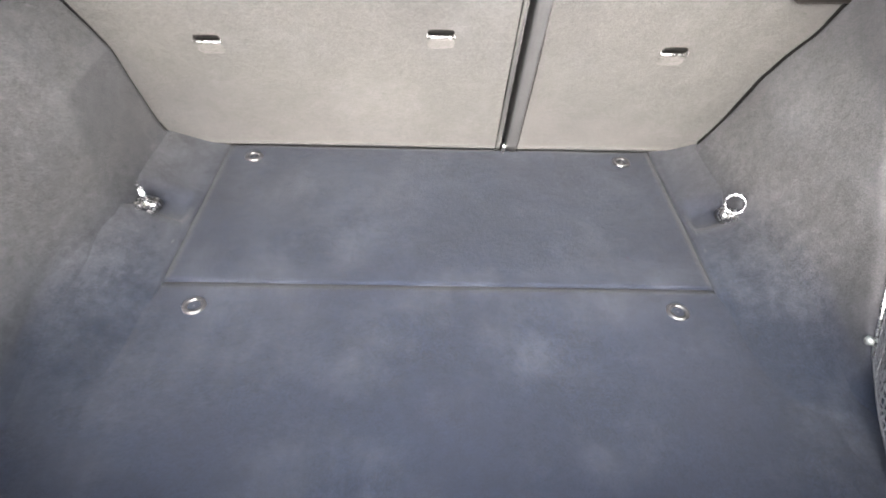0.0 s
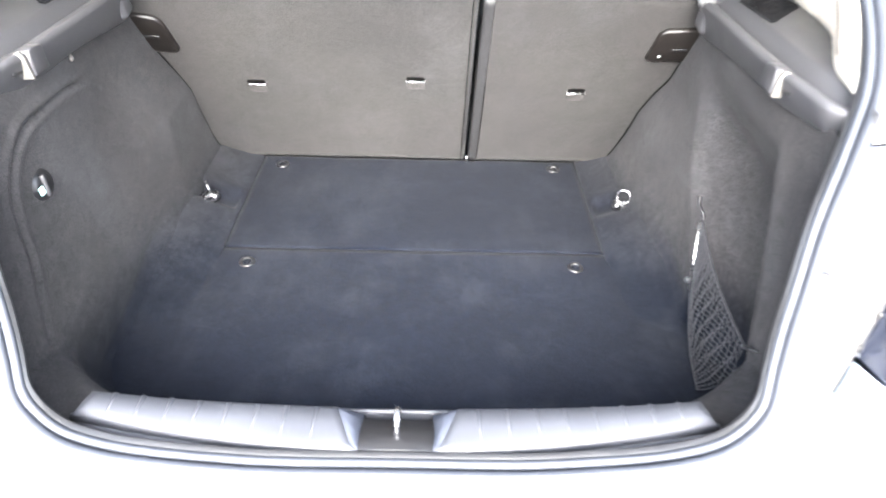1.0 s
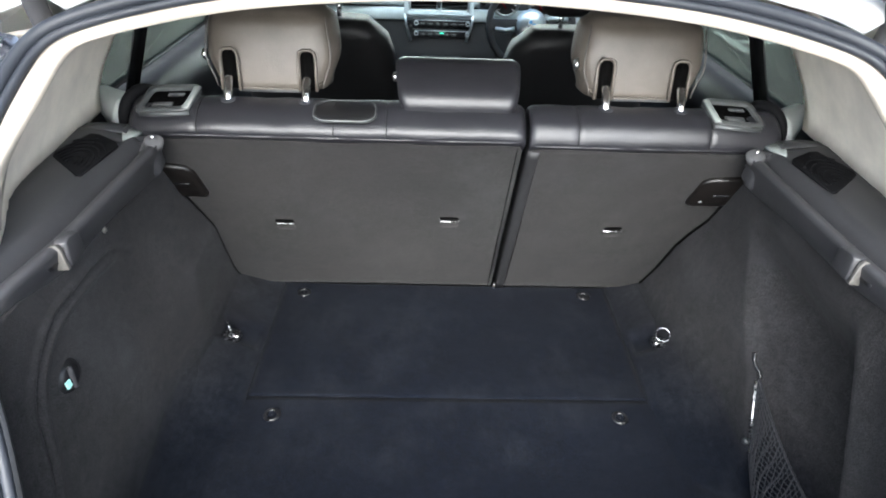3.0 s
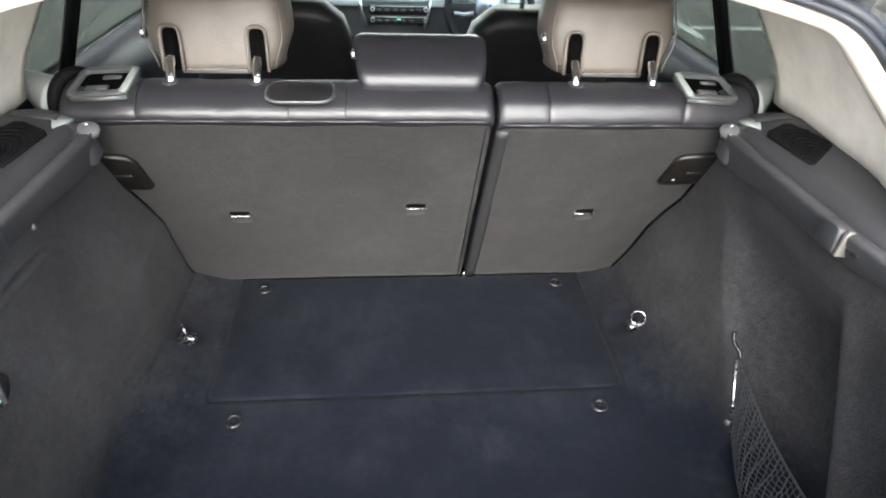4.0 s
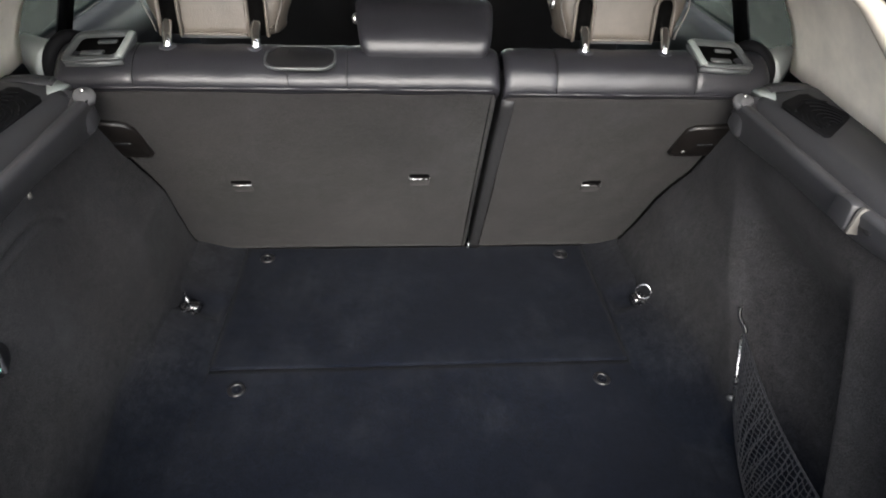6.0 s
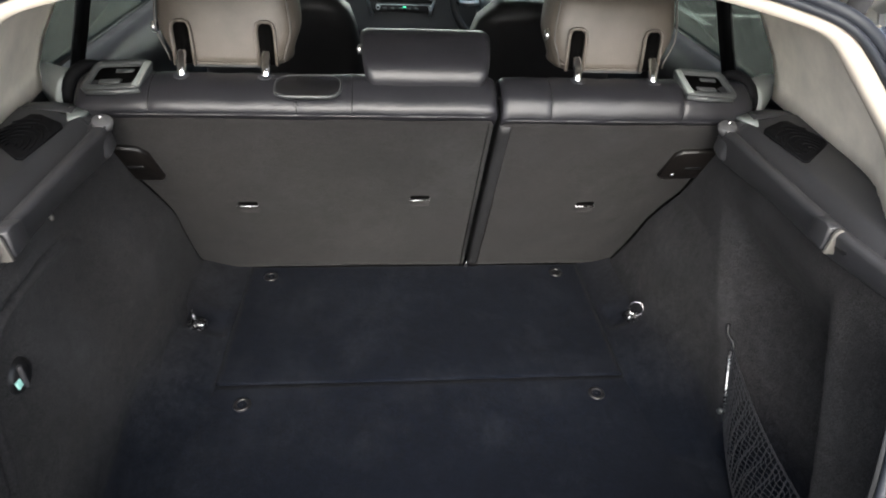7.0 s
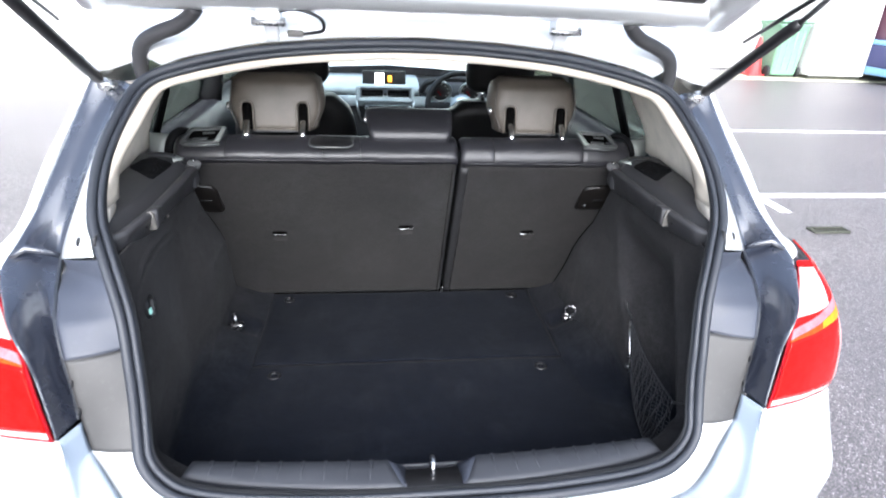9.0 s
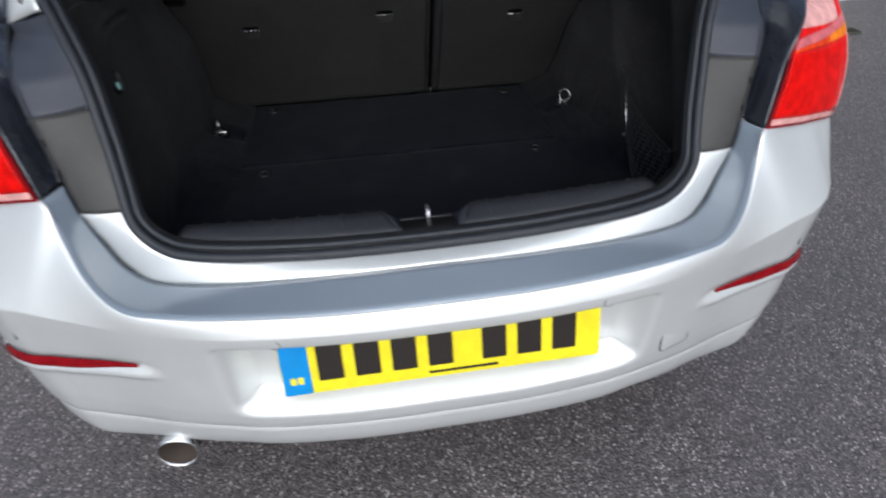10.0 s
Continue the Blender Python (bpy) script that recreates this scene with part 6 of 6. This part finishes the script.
# ---- front of the cabin ----
def front_seat(x, high, label):
    f = thing("front_seat", label, "front seat", "front seats")
    rows = []
    for k in range(14):
        u = k / 13
        z = 0.45 + (high - 0.45) * u
        w = 0.245 - 0.05 * u ** 2 - 0.05 * ease((u - 0.9) / 0.1)
        y = 1.62 - 0.20 * u
        d = 0.13 - 0.06 * u
        rows.append([(x + w * r * c, y + d * r * q, z) for c, q, r in ((math.cos(t), math.sin(t), (abs(math.cos(t)) ** 3.5 + abs(math.sin(t)) ** 3.5) ** (-1 / 3.5)) for t in (2 * math.pi * a / 32 for a in range(32)))])
    part("backrest", capped(rows), M_SEATDARK, f)
    part("seat", rbox((0.50, 0.52, 0.16), 0.05, pose(x, 1.86, 0.46, 4)), M_SEATDARK, f)
    part("runner", rbox((0.40, 0.5, 0.05), 0.01, pose(x, 1.86, 0.365), 1), M_BLACK, f)
    part("headrest", rbox((0.25, 0.10, 0.19), 0.045, pose(x, 1.44, high + 0.125, 10), 5), M_SEATDARK, f)
    for sx in (-0.06, 0.06):
        part("post", tube([(x + sx, 1.44, high - 0.02), (x + sx, 1.44, high + 0.06)], 0.007, 8), M_CHROME, f)


front_seat(-0.365, 1.045, "black leather front passenger seat seen from behind")
front_seat(0.375, 1.03, "black leather driver's seat seen from behind")


def dashboard():
    d = thing("dashboard", "black dashboard with a silver trim strip and lit display", "dashboard")
    d.location.z = -0.05
    prof = [(2.50, 0.55), (2.52, 0.72), (2.55, 0.83), (2.545, 0.90), (2.56, 0.94), (2.62, 0.955), (2.75, 0.960), (2.90, 0.965)]
    part("panel", sheet([[(x, y + 0.10 * (x / 0.7) ** 2, z - 0.02 * (x / 0.7) ** 2) for x in [-0.70 + 0.07 * k for k in range(21)]] for y, z in prof]), M_DASH, d, thick=0.006)
    part("trim_strip", sheet([[(x, 2.546 + dy + 0.10 * (x / 0.7) ** 2, z - 0.02 * (x / 0.7) ** 2) for x in [-0.68 + 0.068 * k for k in range(21)]] for dy, z in ((-0.006, 0.845), (-0.012, 0.852), (-0.012, 0.892), (-0.006, 0.899))]), M_LITTRIM, d, "satin silver trim strip", thick=0.004)
    # The dash top is painted pale where windscreen light brightens it.
    part("lit_dash_top", sheet([[(x, y, z) for x in (-0.64, -0.50, -0.35, -0.20, -0.06, 0.10, 0.17)] for y, z in ((2.548, 0.905), (2.548, 0.935), (2.562, 0.948), (2.62, 0.960), (2.72, 0.966), (2.84, 0.971))]), M_LITTRIM, d, "dashboard upper panel, painted pale for windscreen light", thick=0.003)
    screen = part("display", rbox((0.235, 0.02, 0.084), 0.006, pose(-0.02, 2.60, 0.983, -6)), M_BLACK, d, "freestanding lit display")
    part("white_tile", rbox((0.050, 0.004, 0.060), 0.002, pose(-0.045, 2.588, 0.984, -6), 1), M_SCREENWHITE, screen)
    part("amber_tile", rbox((0.022, 0.004, 0.034), 0.002, pose(0.010, 2.588, 0.984, -6), 1), M_SCREEN, screen)
    part("vent_surround", frame_ring(rounded_rect(0.315, 0.088, 0.014), rounded_rect(0.272, 0.056, 0.008), 0.022, pose(-0.015, 2.532, 0.912, 90)), M_LITTRIM, d, "silver surround of the middle air vents")
    for sx in (-1, 1):
        part("console_edge", tube([(-0.015 + sx * 0.155, 2.525, 0.875), (-0.015 + sx * 0.150, 2.522, 0.83), (-0.015 + sx * 0.128, 2.518, 0.76)], 0.006, 8), M_SILVERTRIM, d)
    for x in (-0.085, 0.055):
        v = part("air_vent", frame_ring(rounded_rect(0.128, 0.052, 0.008), rounded_rect(0.116, 0.042, 0.006), 0.02, pose(x, 2.535, 0.912, 90)), M_SILVERTRIM, d, "air vent in a silver frame")
        part("duct", slab(rounded_rect(0.118, 0.044, 0.006), 0.004, pose(x, 2.546, 0.912, 90)), M_VOID, v)
        for k in range(3):
            part("slat", rbox((0.114, 0.016, 0.0022), 0.001, pose(x, 2.540, 0.899 + 0.013 * k, 20), 1), M_BLACK, v)
    for z, n in ((0.838, 6), (0.792, 5)):
        r = part("control_strip", rbox((0.27, 0.016, 0.036), 0.005, pose(0.0, 2.530, z, -8)), M_BLACK, d, "row of lit controls")
        part("bright_edge", tube([(-0.125, 2.519, z + 0.013), (0.125, 2.519, z + 0.013)], 0.0022, 6), M_SILVERTRIM, r)
        for k in range(n):
            part("button", rbox((0.020, 0.006, 0.010), 0.002, pose(-0.09 + 0.036 * k, 2.520, z - 0.004, -8), 1), M_BEZEL, r)
        for x in (-0.118, 0.118):
            part("dial", lathe([(0.006, 0.010), (0.010, 0.010), (0.011, 0.0), (0.006, 0.0)], pose(x, 2.522, z, 90), 18), M_SILVERTRIM, r)
        if z < 0.8:
            part("green_lamp", rbox((0.016, 0.004, 0.005), 0.001, pose(0.0, 2.518, z + 0.004, -8), 1), M_GREENLAMP, r)
    part("instrument_cowl", tube(smooth_line([(0.18, 2.53, 0.93), (0.22, 2.51, 0.985), (0.36, 2.50, 1.005), (0.50, 2.51, 0.985), (0.55, 2.53, 0.93)], 20), 0.018, 8), M_DASH, d)
    for x in (0.285, 0.445):
        g = part("instrument_dial", lathe([(0.050, 0.006), (0.061, 0.005), (0.061, 0.0), (0.050, 0.0)], pose(x, 2.505, 0.935, 90 + 14), 28), M_SILVERTRIM, d, "round dial with a silver ring")
        part("face", lathe([(0.0, 0.001), (0.05, 0.001), (0.05, -0.001), (0.0, -0.001)], pose(x, 2.507, 0.935, 90 + 14), 24, False), M_BLACK, g)
        part("needle", rbox((0.004, 0.036, 0.002), 0.001, pose(x - 0.008, 2.502, 0.925, 90 + 14, 0, 0) @ pose(0, 0, 0, 0, 0, 35), 1), M_DEEPRED, g)
        for k in range(9):
            a = radians(-40 + 32.5 * k)
            part("tick", rbox((0.0035, 0.011, 0.0015), 0.0005, pose(x, 2.503, 0.935, 90 + 14) @ pose(-0.042 * math.cos(a), 0.042 * math.sin(a), 0.002, 0, 0, 90 - math.degrees(a)), 1), M_LINE, g)
    part("centre_console", rbox((0.24, 0.85, 0.30), 0.04, pose(0, 2.08, 0.52, 6)), M_DASH, d)
    mirror = thing("rear_view_mirror", "black rear-view mirror under the roof", "mirror")
    part("shell", rbox((0.24, 0.04, 0.07), 0.018, pose(0.03, 2.02, 1.285, -10)), M_BLACK, mirror)
    part("stalk", tube([(0.03, 2.03, 1.30), (0.03, 2.10, 1.345), (0.03, 2.115, 1.362)], 0.010, 8), M_BLACK, mirror)


dashboard()


def steering_wheel():
    w = thing("steering_wheel", "black steering wheel with silver spokes and round badge", "steering wheel")
    m = pose(0.368, 2.28, 0.845, 90 - 24, 0, 0)
    part("rim", tube([m @ Vector((0.175 * math.cos(a), 0.175 * math.sin(a), 0)) for a in (2 * math.pi * k / 44 for k in range(44))], 0.0155, 10, True), M_SEATDARK, w)
    part("hub", lathe([(0.0, 0.035), (0.045, 0.032), (0.062, 0.018), (0.066, -0.01), (0.0, -0.02)], m, 28, False), M_SILVERTRIM, w)
    part("badge", lathe([(0.0, 0.0385), (0.016, 0.038), (0.020, 0.036), (0.020, 0.03), (0.0, 0.03)], m, 24, False), M_SILVERTRIM, w, "round blue and white badge")
    for k in range(4):
        a0 = radians(90 * k)
        pts = [(0.0, 0.0)] + [(0.014 * math.cos(a0 + radians(15 * i)), 0.014 * math.sin(a0 + radians(15 * i))) for i in range(7)]
        part("badge_quarter", slab(pts, 0.001, m @ pose(0, 0, 0.0395)), M_BLUE if k % 2 else M_LINE, w, smooth=False)
    for a in (180, 0, 270):
        mm = m @ pose(0, 0, 0, 0, 0, a)
        part("spoke", rbox((0.115, 0.045 if a != 270 else 0.03, 0.014), 0.006, mm @ pose(0.112, 0, 0.006)), M_DASH, w)
        part("spoke_trim", tube([mm @ Vector(p) for p in ((0.07, 0.02, 0.016), (0.11, 0.026, 0.015), (0.15, 0.02, 0.010))], 0.011, 8), M_SILVERTRIM, w)
    part("column", tube([m @ Vector((0, 0, -0.01)), m @ Vector((0, 0.0, -0.30))], 0.04, 12), M_DASH, w)


steering_wheel()
